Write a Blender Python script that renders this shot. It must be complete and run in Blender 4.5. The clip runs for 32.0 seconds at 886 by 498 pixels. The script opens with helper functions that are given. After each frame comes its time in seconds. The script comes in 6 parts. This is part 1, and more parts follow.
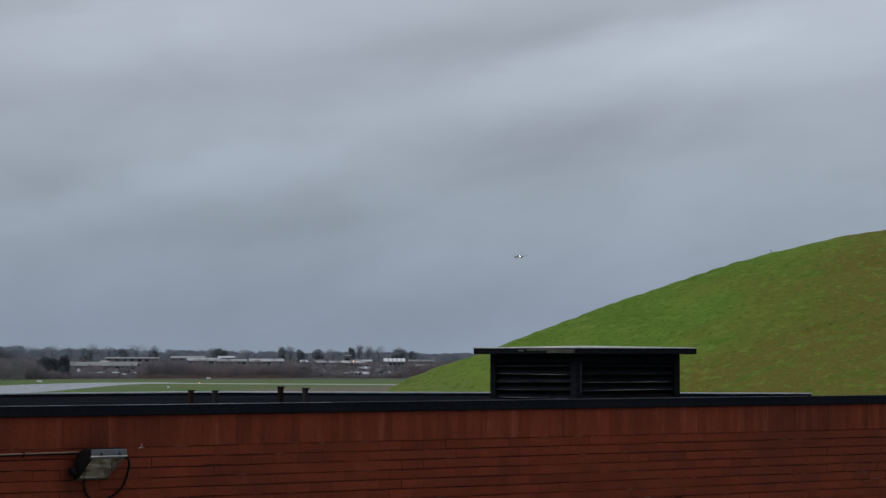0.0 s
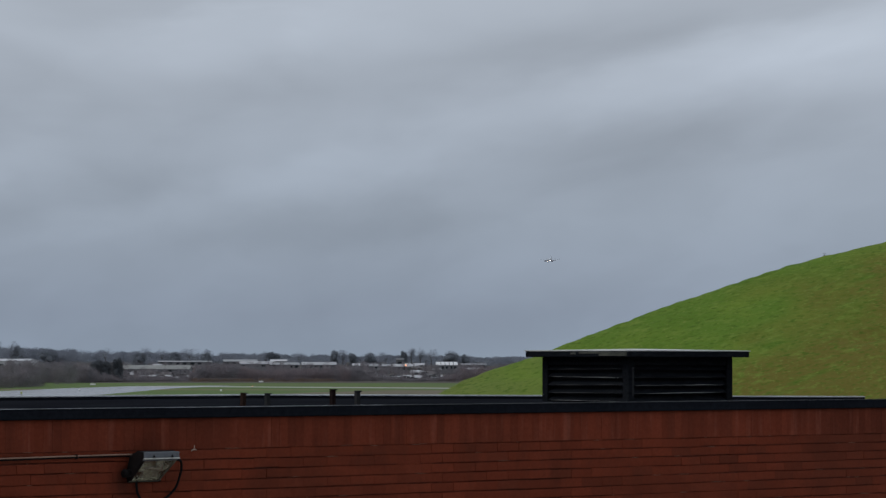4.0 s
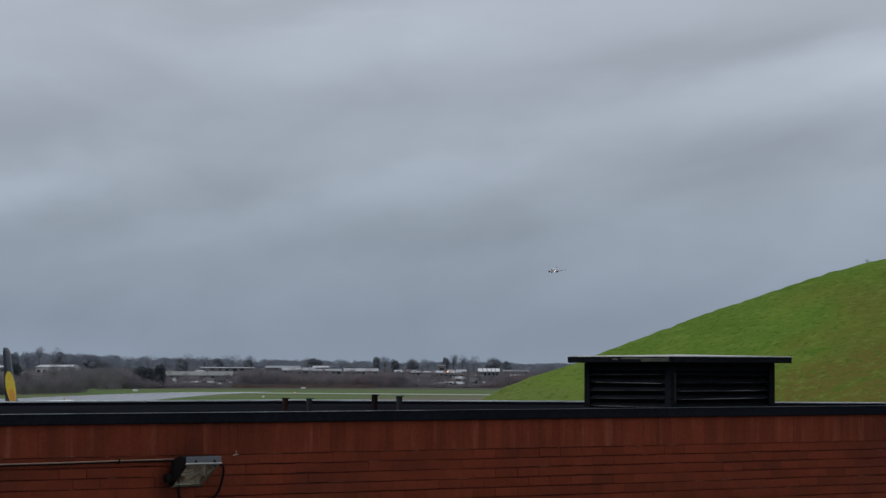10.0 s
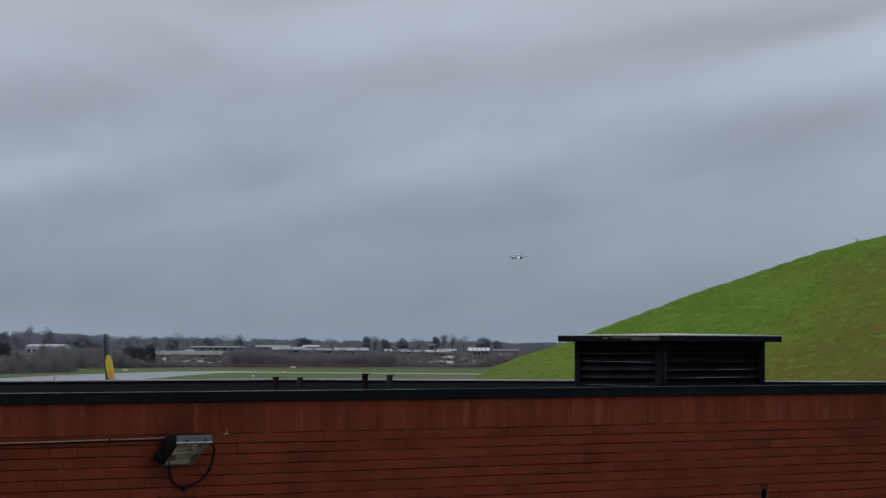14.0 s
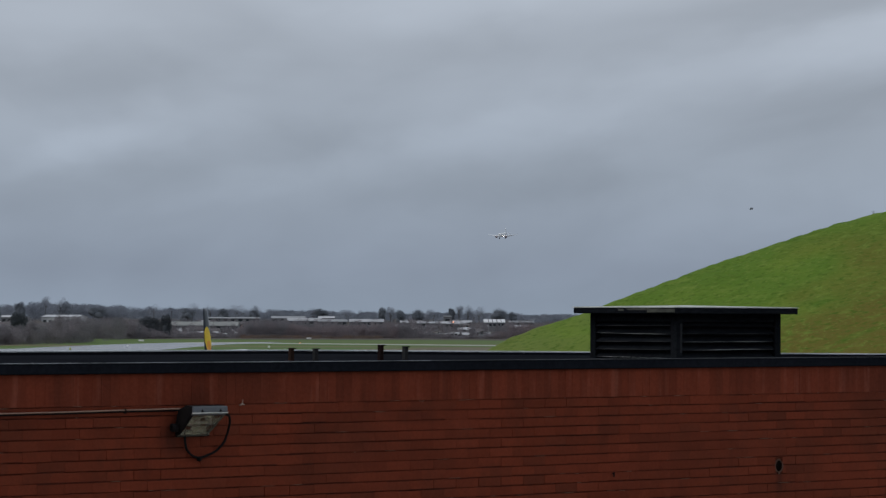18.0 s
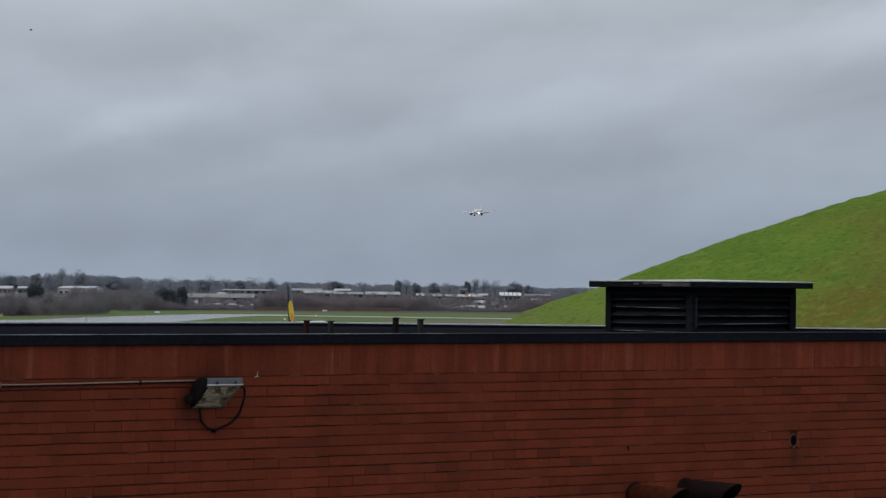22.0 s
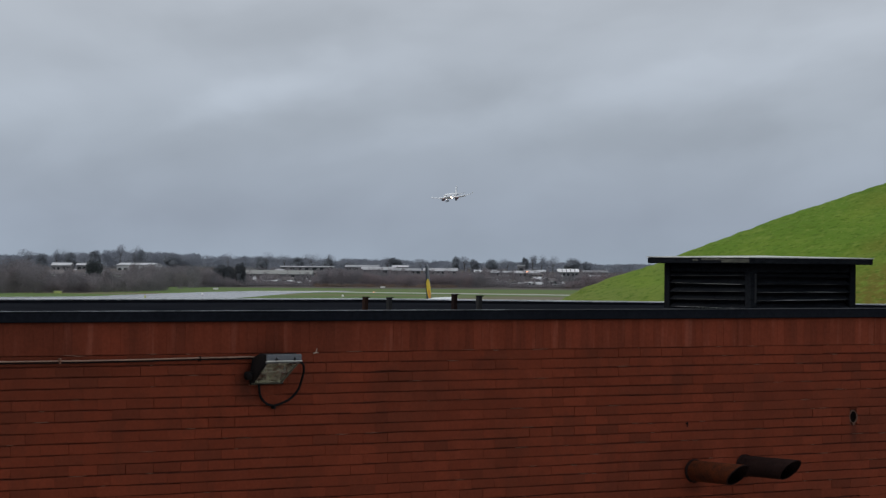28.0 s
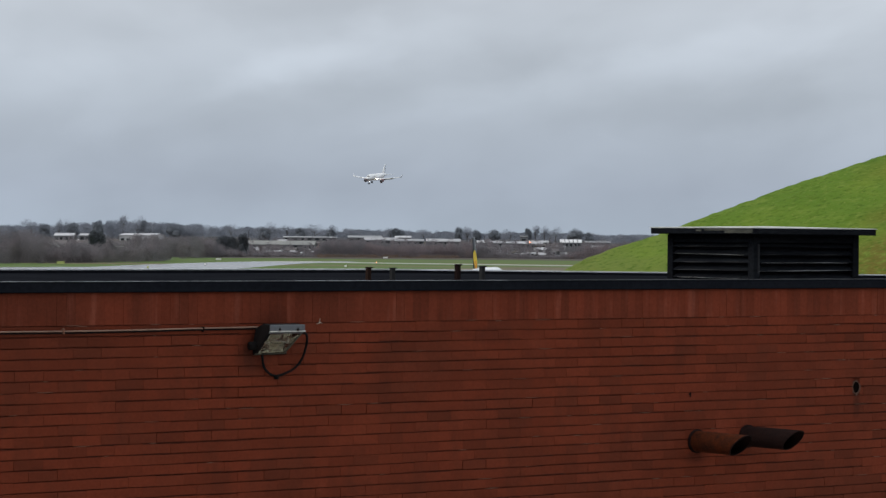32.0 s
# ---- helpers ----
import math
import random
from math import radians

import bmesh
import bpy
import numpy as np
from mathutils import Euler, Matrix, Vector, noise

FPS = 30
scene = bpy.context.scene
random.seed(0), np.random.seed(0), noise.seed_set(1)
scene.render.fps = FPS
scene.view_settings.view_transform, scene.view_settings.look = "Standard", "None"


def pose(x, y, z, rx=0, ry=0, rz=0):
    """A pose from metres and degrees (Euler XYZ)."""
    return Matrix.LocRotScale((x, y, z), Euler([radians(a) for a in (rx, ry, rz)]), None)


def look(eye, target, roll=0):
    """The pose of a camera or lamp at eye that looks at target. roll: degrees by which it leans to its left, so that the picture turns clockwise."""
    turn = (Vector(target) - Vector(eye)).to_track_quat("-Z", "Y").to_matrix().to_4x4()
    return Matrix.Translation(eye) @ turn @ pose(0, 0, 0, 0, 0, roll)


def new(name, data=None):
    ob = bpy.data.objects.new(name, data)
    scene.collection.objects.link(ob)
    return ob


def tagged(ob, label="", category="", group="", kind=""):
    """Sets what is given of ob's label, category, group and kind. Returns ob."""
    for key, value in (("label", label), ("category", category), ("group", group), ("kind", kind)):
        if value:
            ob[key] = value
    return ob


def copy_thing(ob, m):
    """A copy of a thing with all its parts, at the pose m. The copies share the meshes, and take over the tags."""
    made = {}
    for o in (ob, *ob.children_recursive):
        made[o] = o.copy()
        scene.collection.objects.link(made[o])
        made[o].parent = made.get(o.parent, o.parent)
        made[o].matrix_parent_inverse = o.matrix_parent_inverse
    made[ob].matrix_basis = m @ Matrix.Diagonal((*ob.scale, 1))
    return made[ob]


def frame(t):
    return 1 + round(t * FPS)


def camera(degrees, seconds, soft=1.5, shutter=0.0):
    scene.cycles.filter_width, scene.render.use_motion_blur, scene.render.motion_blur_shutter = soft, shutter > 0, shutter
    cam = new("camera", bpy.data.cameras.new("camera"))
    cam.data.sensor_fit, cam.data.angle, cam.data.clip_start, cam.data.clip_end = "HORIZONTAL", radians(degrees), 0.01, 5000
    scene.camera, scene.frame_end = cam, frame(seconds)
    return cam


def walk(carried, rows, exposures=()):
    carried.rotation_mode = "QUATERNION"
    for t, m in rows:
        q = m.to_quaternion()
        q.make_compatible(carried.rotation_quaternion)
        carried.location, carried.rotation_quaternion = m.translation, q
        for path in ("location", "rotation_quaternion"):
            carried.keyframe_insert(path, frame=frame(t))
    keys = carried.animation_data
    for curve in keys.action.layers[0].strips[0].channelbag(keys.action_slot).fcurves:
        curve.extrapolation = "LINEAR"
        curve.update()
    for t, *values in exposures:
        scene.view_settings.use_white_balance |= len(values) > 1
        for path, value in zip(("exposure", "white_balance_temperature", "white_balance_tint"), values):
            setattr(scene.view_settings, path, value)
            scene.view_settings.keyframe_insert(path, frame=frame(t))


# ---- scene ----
# ---------------------------------------------------------------- camera
cam = camera(17.82, 32.0, soft=1.4)
PATH = (
    (0.0, pose(0.005, 0.000, 12.020, 92.168, -0.044, -3.574)),
    (0.5, pose(0.003, 0.000, 12.021, 92.290, -0.044, -3.503)),
    (1.0, pose(0.003, 0.000, 12.021, 92.237, -0.039, -3.276)),
    (1.5, pose(0.003, 0.000, 12.020, 91.884, 0.039, -3.156)),
    (2.0, pose(0.005, 0.000, 12.020, 92.152, 0.167, -2.682)),
    (2.5, pose(0.003, 0.000, 12.016, 92.079, -0.045, -2.876)),
    (3.0, pose(0.003, 0.000, 12.019, 92.461, 0.064, -2.892)),
    (3.5, pose(0.005, 0.000, 12.017, 92.222, -0.111, -2.597)),
    (5.5, pose(0.010, 0.000, 12.006, 92.333, 0.019, -2.354)),
    (6.0, pose(0.008, 0.000, 12.005, 92.260, -0.082, -2.188)),
    (6.5, pose(0.008, 0.000, 12.005, 92.225, -0.081, -2.031)),
    (7.0, pose(0.009, 0.000, 12.004, 92.394, 0.028, -1.839)),
    (7.5, pose(0.005, 0.000, 12.002, 92.420, -0.004, -1.827)),
    (8.0, pose(0.005, 0.000, 12.004, 92.346, -0.037, -1.862)),
    (8.5, pose(0.008, 0.000, 12.005, 92.310, -0.053, -1.715)),
    (9.0, pose(0.004, 0.000, 12.003, 92.317, -0.110, -1.671)),
    (9.5, pose(0.006, 0.000, 12.003, 92.317, -0.111, -1.738)),
    (10.0, pose(0.009, 0.000, 12.005, 92.369, -0.139, -1.661)),
    (10.5, pose(0.005, 0.000, 12.003, 92.194, -0.111, -1.571)),
    (11.0, pose(0.006, 0.000, 12.005, 92.381, -0.049, -1.932)),
    (11.5, pose(0.005, 0.000, 12.003, 92.247, -0.107, -1.863)),
    (12.0, pose(0.009, 0.000, 12.005, 92.292, -0.052, -1.906)),
    (12.5, pose(0.006, 0.000, 12.003, 92.233, -0.113, -1.891)),
    (13.0, pose(0.005, 0.000, 12.002, 92.171, -0.024, -1.640)),
    (13.5, pose(0.009, 0.000, 12.004, 92.030, -0.045, -1.651)),
    (14.0, pose(0.006, 0.000, 12.003, 91.949, -0.111, -1.863)),
    (14.5, pose(0.009, 0.000, 12.002, 91.839, -0.183, -1.887)),
    (16.5, pose(0.011, 0.000, 12.003, 91.756, -0.115, -1.837)),
    (17.0, pose(0.009, 0.000, 12.003, 91.632, -0.143, -1.713)),
    (17.5, pose(0.007, 0.000, 12.003, 91.501, -0.223, -1.684)),
    (18.0, pose(0.005, 0.000, 12.002, 91.371, -0.254, -1.548)),
    (18.5, pose(0.009, 0.000, 12.003, 91.302, -0.281, -1.520)),
    (19.0, pose(0.007, 0.000, 12.003, 91.188, -0.193, -1.413)),
    (19.5, pose(0.003, 0.000, 12.002, 91.108, -0.254, -1.475)),
    (20.0, pose(0.004, 0.000, 12.002, 91.044, -0.330, -1.433)),
    (20.5, pose(0.004, 0.000, 12.001, 91.012, -0.356, -1.420)),
    (21.0, pose(0.006, 0.000, 12.003, 90.919, -0.369, -1.441)),
    (21.5, pose(0.009, 0.000, 12.004, 90.865, -0.383, -1.399)),
    (22.0, pose(0.011, 0.000, 12.002, 90.821, -0.508, -1.224)),
    (22.5, pose(0.005, 0.000, 12.000, 90.835, -0.488, -1.405)),
    (23.0, pose(0.009, 0.000, 12.004, 90.724, -0.391, -1.361)),
    (23.5, pose(0.007, 0.000, 12.004, 90.674, -0.370, -1.106)),
    (24.0, pose(0.005, 0.000, 12.004, 90.818, -0.324, -0.814)),
    (24.5, pose(0.003, 0.000, 12.003, 90.982, -0.255, -0.634)),
    (25.0, pose(0.003, 0.000, 12.003, 90.982, -0.240, -0.345)),
    (25.5, pose(0.005, 0.000, 12.001, 91.011, -0.228, -0.429)),
    (27.5, pose(0.004, 0.000, 12.001, 90.460, -0.404, -0.100)),
    (28.0, pose(0.004, 0.000, 12.001, 90.334, -0.468, -0.053)),
    (28.5, pose(0.007, 0.000, 12.004, 90.336, -0.378, -0.220)),
    (29.0, pose(0.004, 0.000, 12.004, 90.262, -0.399, -0.376)),
    (29.5, pose(0.009, 0.000, 12.003, 90.050, -0.468, -0.394)),
    (30.0, pose(0.008, 0.000, 12.000, 89.864, -0.486, -0.221)),
    (30.5, pose(0.003, 0.000, 12.002, 90.057, -0.336, -0.311)),
    (31.0, pose(0.005, 0.000, 12.004, 90.002, -0.375, -0.150)),
    (31.5, pose(0.003, 0.000, 12.000, 89.852, -0.420, -0.011)),
    (32.0, pose(0.000, 0.000, 12.000, 89.736, -0.493, 0.002)),
)
EXPOSURES = ((0.0, -0.01, 6400, 10), (12.0, -0.02, 6400, 10), (17.0, 0.00, 6420, 10), (20.0, 0.05, 6460, 10), (22.0, 0.20, 6590, 10), (25.0, 0.24, 6640, 10), (28.0, 0.27, 6650, 10), (29.0, 0.29, 6670, 10), (30.0, 0.41, 6740, 10), (32.0, 0.54, 6800, 10))
walk(cam, PATH, EXPOSURES)

# ---------------------------------------------------------------- sky and light
SUN_UP, SUN_TURN = radians(48), radians(-118)


def nodes_of(tree):
    tree.nodes.clear()
    return tree.nodes, tree.links


def overcast(tree, height, flow, strength=1.0):
    """Grey cloud cover: height is the sine of the elevation, flow the pattern's coordinates."""
    n, l = tree.nodes, tree.links
    ramp = n.new("ShaderNodeValToRGB")
    ramp.color_ramp.elements[0].position, ramp.color_ramp.elements[0].color = 0.0, (0.262, 0.316, 0.392, 1)
    ramp.color_ramp.elements[1].position, ramp.color_ramp.elements[1].color = 1.0, (0.49, 0.533, 0.59, 1)
    for at, tint in ((0.08, (0.257, 0.303, 0.376, 1)), (0.25, (0.314, 0.362, 0.428, 1)), (0.5, (0.381, 0.425, 0.487, 1))):
        e = ramp.color_ramp.elements.new(at)
        e.color = tint
    scaled = n.new("ShaderNodeMath")
    scaled.operation = "MULTIPLY"
    scaled.inputs[1].default_value = 5.0
    l.new(height, scaled.inputs[0])
    l.new(scaled.outputs[0], ramp.inputs[0])
    out = ramp.outputs[0]
    for scale, detail, lo, hi, amount, shift in ((1.0, 2.0, 0.34, 0.68, 0.17, 0.0), (2.6, 3.0, 0.32, 0.70, 0.12, 7.3)):
        move = n.new("ShaderNodeVectorMath")
        move.operation = "ADD"
        move.inputs[1].default_value = (shift, shift * 0.7, 0)
        l.new(flow, move.inputs[0])
        tex = n.new("ShaderNodeTexNoise")
        tex.inputs["Scale"].default_value, tex.inputs["Detail"].default_value = scale, detail
        tex.inputs["Roughness"].default_value = 0.5
        tex.inputs["Distortion"].default_value = 0.3
        l.new(move.outputs[0], tex.inputs["Vector"])
        span = n.new("ShaderNodeMapRange")
        span.interpolation_type = "SMOOTHSTEP"
        span.inputs[1].default_value, span.inputs[2].default_value = lo, hi
        span.inputs[3].default_value, span.inputs[4].default_value = 1.0 - amount * 0.55 * strength, 1.0 + amount * 0.55 * strength
        l.new(tex.outputs[0], span.inputs[0])
        mul = n.new("ShaderNodeVectorMath")
        mul.operation = "SCALE"
        l.new(out, mul.inputs[0])
        l.new(span.outputs[0], mul.inputs["Scale"])
        out = mul.outputs[0]
    return out


def flow_of(tree, vector):
    """Streaky coordinates: long across, short upwards, rising slightly to one side."""
    n, l = tree.nodes, tree.links
    turn, stretch = n.new("ShaderNodeMapping"), n.new("ShaderNodeMapping")
    turn.inputs["Rotation"].default_value = (0, radians(5), 0)
    stretch.inputs["Scale"].default_value = (8, 8, 17)
    l.new(vector, turn.inputs["Vector"])
    l.new(turn.outputs[0], stretch.inputs["Vector"])
    return stretch.outputs[0]


def make_world():
    world = bpy.data.worlds.new("overcast_sky")
    scene.world = world
    world.use_nodes = True
    n, l = nodes_of(world.node_tree)
    coord = n.new("ShaderNodeTexCoord")
    split = n.new("ShaderNodeSeparateXYZ")
    l.new(coord.outputs["Generated"], split.inputs[0])
    cloud = overcast(world.node_tree, split.outputs[2], flow_of(world.node_tree, coord.outputs["Generated"]))
    sky = n.new("ShaderNodeTexSky")
    sky.sky_type, sky.sun_disc = "NISHITA", False
    sky.sun_elevation, sky.sun_rotation = SUN_UP, SUN_TURN
    thin = n.new("ShaderNodeBackground")
    thin.inputs["Strength"].default_value = 0.06
    l.new(sky.outputs[0], thin.inputs["Color"])
    cover = n.new("ShaderNodeBackground")
    cover.inputs["Strength"].default_value = 1.0
    l.new(cloud, cover.inputs["Color"])
    mix = n.new("ShaderNodeMixShader")
    mix.inputs[0].default_value = 0.9
    l.new(thin.outputs[0], mix.inputs[1])
    l.new(cover.outputs[0], mix.inputs[2])
    out = n.new("ShaderNodeOutputWorld")
    l.new(mix.outputs[0], out.inputs[0])


make_world()
sun = new("sun", bpy.data.lights.new("sun", "SUN"))
sun.data.energy, sun.data.angle, sun.data.color = 0.7, radians(30), (1.0, 0.96, 0.9)
sun.matrix_world = look((0, 0, 60), (0 - 60 * math.sin(SUN_TURN) / math.tan(SUN_UP), 0 - 60 * math.cos(SUN_TURN) / math.tan(SUN_UP), 0))

# ---------------------------------------------------------------- materials


def material(name, base, rough=0.7, metal=0.0, second=None, scale=4.0, fine=40.0, mix=0.5, grain=0.12, bump=0.2, bump_scale=60.0, spread=0.0,
             stretch=(1, 1, 1), gloss=0.5, soft=0.0, placed=False):
    """Two-scale varied surface. spread: how far pieces differ in brightness (by object and by island);
    soft: share of light that goes through thin leaves and twigs; placed: the pattern runs on from piece to piece."""
    m = bpy.data.materials.new(name)
    m.use_nodes = True
    n, l = nodes_of(m.node_tree)
    out, bsdf = n.new("ShaderNodeOutputMaterial"), n.new("ShaderNodeBsdfPrincipled")
    l.new(bsdf.outputs[0], out.inputs[0])
    bsdf.inputs["Roughness"].default_value, bsdf.inputs["Metallic"].default_value = rough, metal
    bsdf.inputs["Specular IOR Level"].default_value = gloss
    coord = n.new("ShaderNodeTexCoord")
    mapping = n.new("ShaderNodeMapping")
    mapping.inputs["Scale"].default_value = stretch
    l.new(n.new("ShaderNodeNewGeometry").outputs["Position"] if placed else coord.outputs["Object"], mapping.inputs[0])
    big, small = n.new("ShaderNodeTexNoise"), n.new("ShaderNodeTexNoise")
    for tex, s, d in ((big, scale, 4.0), (small, fine, 3.0)):
        tex.inputs["Scale"].default_value, tex.inputs["Detail"].default_value = s, d
        l.new(mapping.outputs[0], tex.inputs["Vector"])
    second = second or tuple(c * 0.6 for c in base)
    blend = n.new("ShaderNodeMix")
    blend.data_type = "RGBA"
    blend.inputs[6].default_value, blend.inputs[7].default_value = (*base, 1), (*second, 1)
    rng = n.new("ShaderNodeMapRange")
    rng.inputs[1].default_value, rng.inputs[2].default_value = 0.35, 0.7
    rng.inputs[4].default_value = mix
    l.new(big.outputs[0], rng.inputs[0])
    l.new(rng.outputs[0], blend.inputs[0])
    value = n.new("ShaderNodeMapRange")
    value.inputs[1].default_value, value.inputs[2].default_value = 0.3, 0.7
    value.inputs[3].default_value, value.inputs[4].default_value = 1 - grain, 1 + grain
    l.new(small.outputs[0], value.inputs[0])
    shade = value.outputs[0]
    if spread:
        info, geo = n.new("ShaderNodeObjectInfo"), n.new("ShaderNodeNewGeometry")
        add, wrap = n.new("ShaderNodeMath"), n.new("ShaderNodeMath")
        add.operation, wrap.operation = "ADD", "FRACT"
        l.new(info.outputs["Random"], add.inputs[0])
        l.new(geo.outputs["Random Per Island"], add.inputs[1])
        l.new(add.outputs[0], wrap.inputs[0])
        vary = n.new("ShaderNodeMapRange")
        vary.inputs[3].default_value, vary.inputs[4].default_value = 1 - spread, 1 + spread
        l.new(wrap.outputs[0], vary.inputs[0])
        times = n.new("ShaderNodeMath")
        times.operation = "MULTIPLY"
        l.new(shade, times.inputs[0])
        l.new(vary.outputs[0], times.inputs[1])
        shade = times.outputs[0]
    scaled = n.new("ShaderNodeVectorMath")
    scaled.operation = "SCALE"
    l.new(blend.outputs[2], scaled.inputs[0])
    l.new(shade, scaled.inputs["Scale"])
    l.new(scaled.outputs[0], bsdf.inputs["Base Color"])
    if soft:
        thin, both = n.new("ShaderNodeBsdfTranslucent"), n.new("ShaderNodeMixShader")
        l.new(scaled.outputs[0], thin.inputs["Color"])
        both.inputs[0].default_value = soft
        l.new(bsdf.outputs[0], both.inputs[1])
        l.new(thin.outputs[0], both.inputs[2])
        l.new(both.outputs[0], out.inputs[0])
    if bump:
        b, tex = n.new("ShaderNodeBump"), n.new("ShaderNodeTexNoise")
        tex.inputs["Scale"].default_value, tex.inputs["Detail"].default_value = bump_scale, 4.0
        l.new(mapping.outputs[0], tex.inputs["Vector"])
        b.inputs["Strength"].default_value, b.inputs["Distance"].default_value = bump, 0.5 / bump_scale
        l.new(tex.outputs[0], b.inputs["Height"])
        l.new(b.outputs[0], bsdf.inputs["Normal"])
    return m


def glow(name, tint, strength):
    m = bpy.data.materials.new(name)
    m.use_nodes = True
    n, l = nodes_of(m.node_tree)
    out, e = n.new("ShaderNodeOutputMaterial"), n.new("ShaderNodeEmission")
    e.inputs[0].default_value, e.inputs[1].default_value = (*tint, 1), strength
    l.new(e.outputs[0], out.inputs[0])
    return m


MORTAR = material("dark_mortar", (0.080, 0.0215, 0.0125), 0.95, second=(0.185, 0.043, 0.022), scale=1.1, fine=14, mix=1.0, grain=0.3, bump=0.6)
PALE_MORTAR = material("pale_mortar", (0.25, 0.12, 0.08), 0.95, second=(0.16, 0.075, 0.05), scale=20, fine=120, bump=0.6)
BLACK_METAL = material("black_coated_metal", (0.012, 0.014, 0.019), 0.8, second=(0.018, 0.02, 0.026), scale=1.5, fine=25, grain=0.2, bump=0.08, bump_scale=20, gloss=0.0)
EDGE_HIGHLIGHT = material("highlit_metal_edge", (0.34, 0.36, 0.39), 0.5, 0.1, second=(0.06, 0.065, 0.075), scale=1.7, fine=22, mix=1.0, grain=0.35, bump=0.1)
KERB_HIGHLIGHT = material("highlit_kerb_edge", (0.72, 0.74, 0.76), 0.5, 0.0, second=(0.42, 0.44, 0.46), scale=0.9, fine=20, mix=0.9, grain=0.2, bump=0.1)
DULL_EDGE = material("dull_metal_edge", (0.085, 0.09, 0.10), 0.6, 0.1, second=(0.035, 0.038, 0.043), scale=2.0, fine=30, mix=0.9, bump=0.1)
ROOF_FELT = material("damp_roof_felt", (0.011, 0.012, 0.0155), 0.8, second=(0.018, 0.020, 0.024), scale=1.2, fine=60, mix=0.8, grain=0.25, bump=0.5, bump_scale=120, gloss=0.0)
KERB_METAL = material("weathered_kerb_cap", (0.011, 0.012, 0.016), 0.8, second=(0.018, 0.020, 0.024), scale=1.5, fine=25, grain=0.2, bump=0.1, gloss=0.0)
FELT = material("roofing_felt", (0.032, 0.035, 0.042), 0.8, second=(0.046, 0.050, 0.058), scale=1.2, fine=60, mix=0.8, grain=0.25, bump=0.5, bump_scale=120, gloss=0.0)
BLACK_WOOD = material("black_stained_timber", (0.012, 0.0135, 0.017), 0.8, second=(0.021, 0.0235, 0.027), scale=3, fine=40, mix=0.6, grain=0.3, bump=0.3, bump_scale=40, stretch=(0.3, 1, 1), spread=0.15, gloss=0.0)
FAINT_EDGE = material("faint_slat_edge", (0.035, 0.037, 0.04), 0.7, second=(0.018, 0.019, 0.02), scale=5, fine=35, mix=0.9, grain=0.3, bump=0.3, stretch=(0.4, 1, 1))
DULL_POST = material("greyed_black_paint", (0.018, 0.020, 0.024), 0.8, second=(0.014, 0.015, 0.018), scale=9, fine=50, mix=1.0, grain=0.3, bump=0.2, stretch=(1, 1, 0.3))
VENT_CORE = material("unlit_vent_core", (0.020, 0.021, 0.027), 0.9, second=(0.014, 0.015, 0.02), scale=4, fine=40, bump=0.1, gloss=0.1)
SLAT_EDGE = material("pale_slat_edge", (0.30, 0.305, 0.31), 0.6, second=(0.05, 0.052, 0.056), scale=5, fine=35, mix=0.9, grain=0.3, bump=0.3, stretch=(0.4, 1, 1))
LEAD = material("pale_lead_flashing", (0.66, 0.67, 0.63), 0.6, 0.0, second=(0.33, 0.35, 0.31), scale=5, fine=30, mix=0.7, bump=0.15)
RUST = material("rusted_steel", (0.086, 0.021, 0.0075), 0.9, second=(0.030, 0.012, 0.0075), scale=13, fine=60, mix=0.9, grain=0.25, bump=0.4, gloss=0.1)
DARK_RUST = material("dark_corroded_steel", (0.023, 0.0125, 0.0115), 0.8, second=(0.012, 0.008, 0.008), scale=10, fine=60, mix=0.8, grain=0.25, bump=0.3, gloss=0.05)
GALV = material("dull_galvanised_steel", (0.085, 0.085, 0.088), 0.7, 0.1, second=(0.05, 0.048, 0.046), scale=12, fine=60, mix=0.8, bump=0.2)
LAMP_GREY = material("grey_cast_alloy", (0.132, 0.145, 0.166), 0.55, 0.2, second=(0.14, 0.15, 0.16), scale=14, fine=60, mix=0.7, bump=0.2)
TARNISH = material("tarnished_lens_frame", (0.10, 0.095, 0.07), 0.7, second=(0.05, 0.045, 0.035), scale=16, fine=70, mix=0.9, bump=0.2)
LAMP_BLACK = material("sooty_black_alloy", (0.010, 0.009, 0.010), 0.8, second=(0.018, 0.015, 0.014), scale=14, fine=60, bump=0.3, gloss=0.1)
REFLECTOR = material("mossy_reflector", (0.78, 0.77, 0.62), 0.45, second=(0.34, 0.34, 0.20), scale=7, fine=50, mix=0.9, grain=0.15, bump=0.2)
CABLE = material("black_rubber_cable", (0.009, 0.009, 0.010), 0.8, bump=0.1, gloss=0.1)
CONDUIT = material("weathered_conduit", (0.40, 0.25, 0.18), 0.6, second=(0.26, 0.15, 0.11), scale=5, fine=40, mix=0.8, bump=0.2, stretch=(0.4, 1, 1))
WET_TARMAC = material("wet_asphalt", (0.17, 0.172, 0.178), 0.22, second=(0.25, 0.25, 0.25), scale=0.02, fine=0.4, mix=0.8, grain=0.2, bump=0)
OLD_TARMAC = material("worn_dry_tarmac", (0.175, 0.150, 0.105), 0.9, second=(0.125, 0.125, 0.08), scale=0.03, fine=0.5, bump=0, gloss=0.1)
CONCRETE = material("pale_concrete", (0.42, 0.42, 0.39), 0.7, second=(0.3, 0.3, 0.28), scale=0.1, fine=2, bump=0)
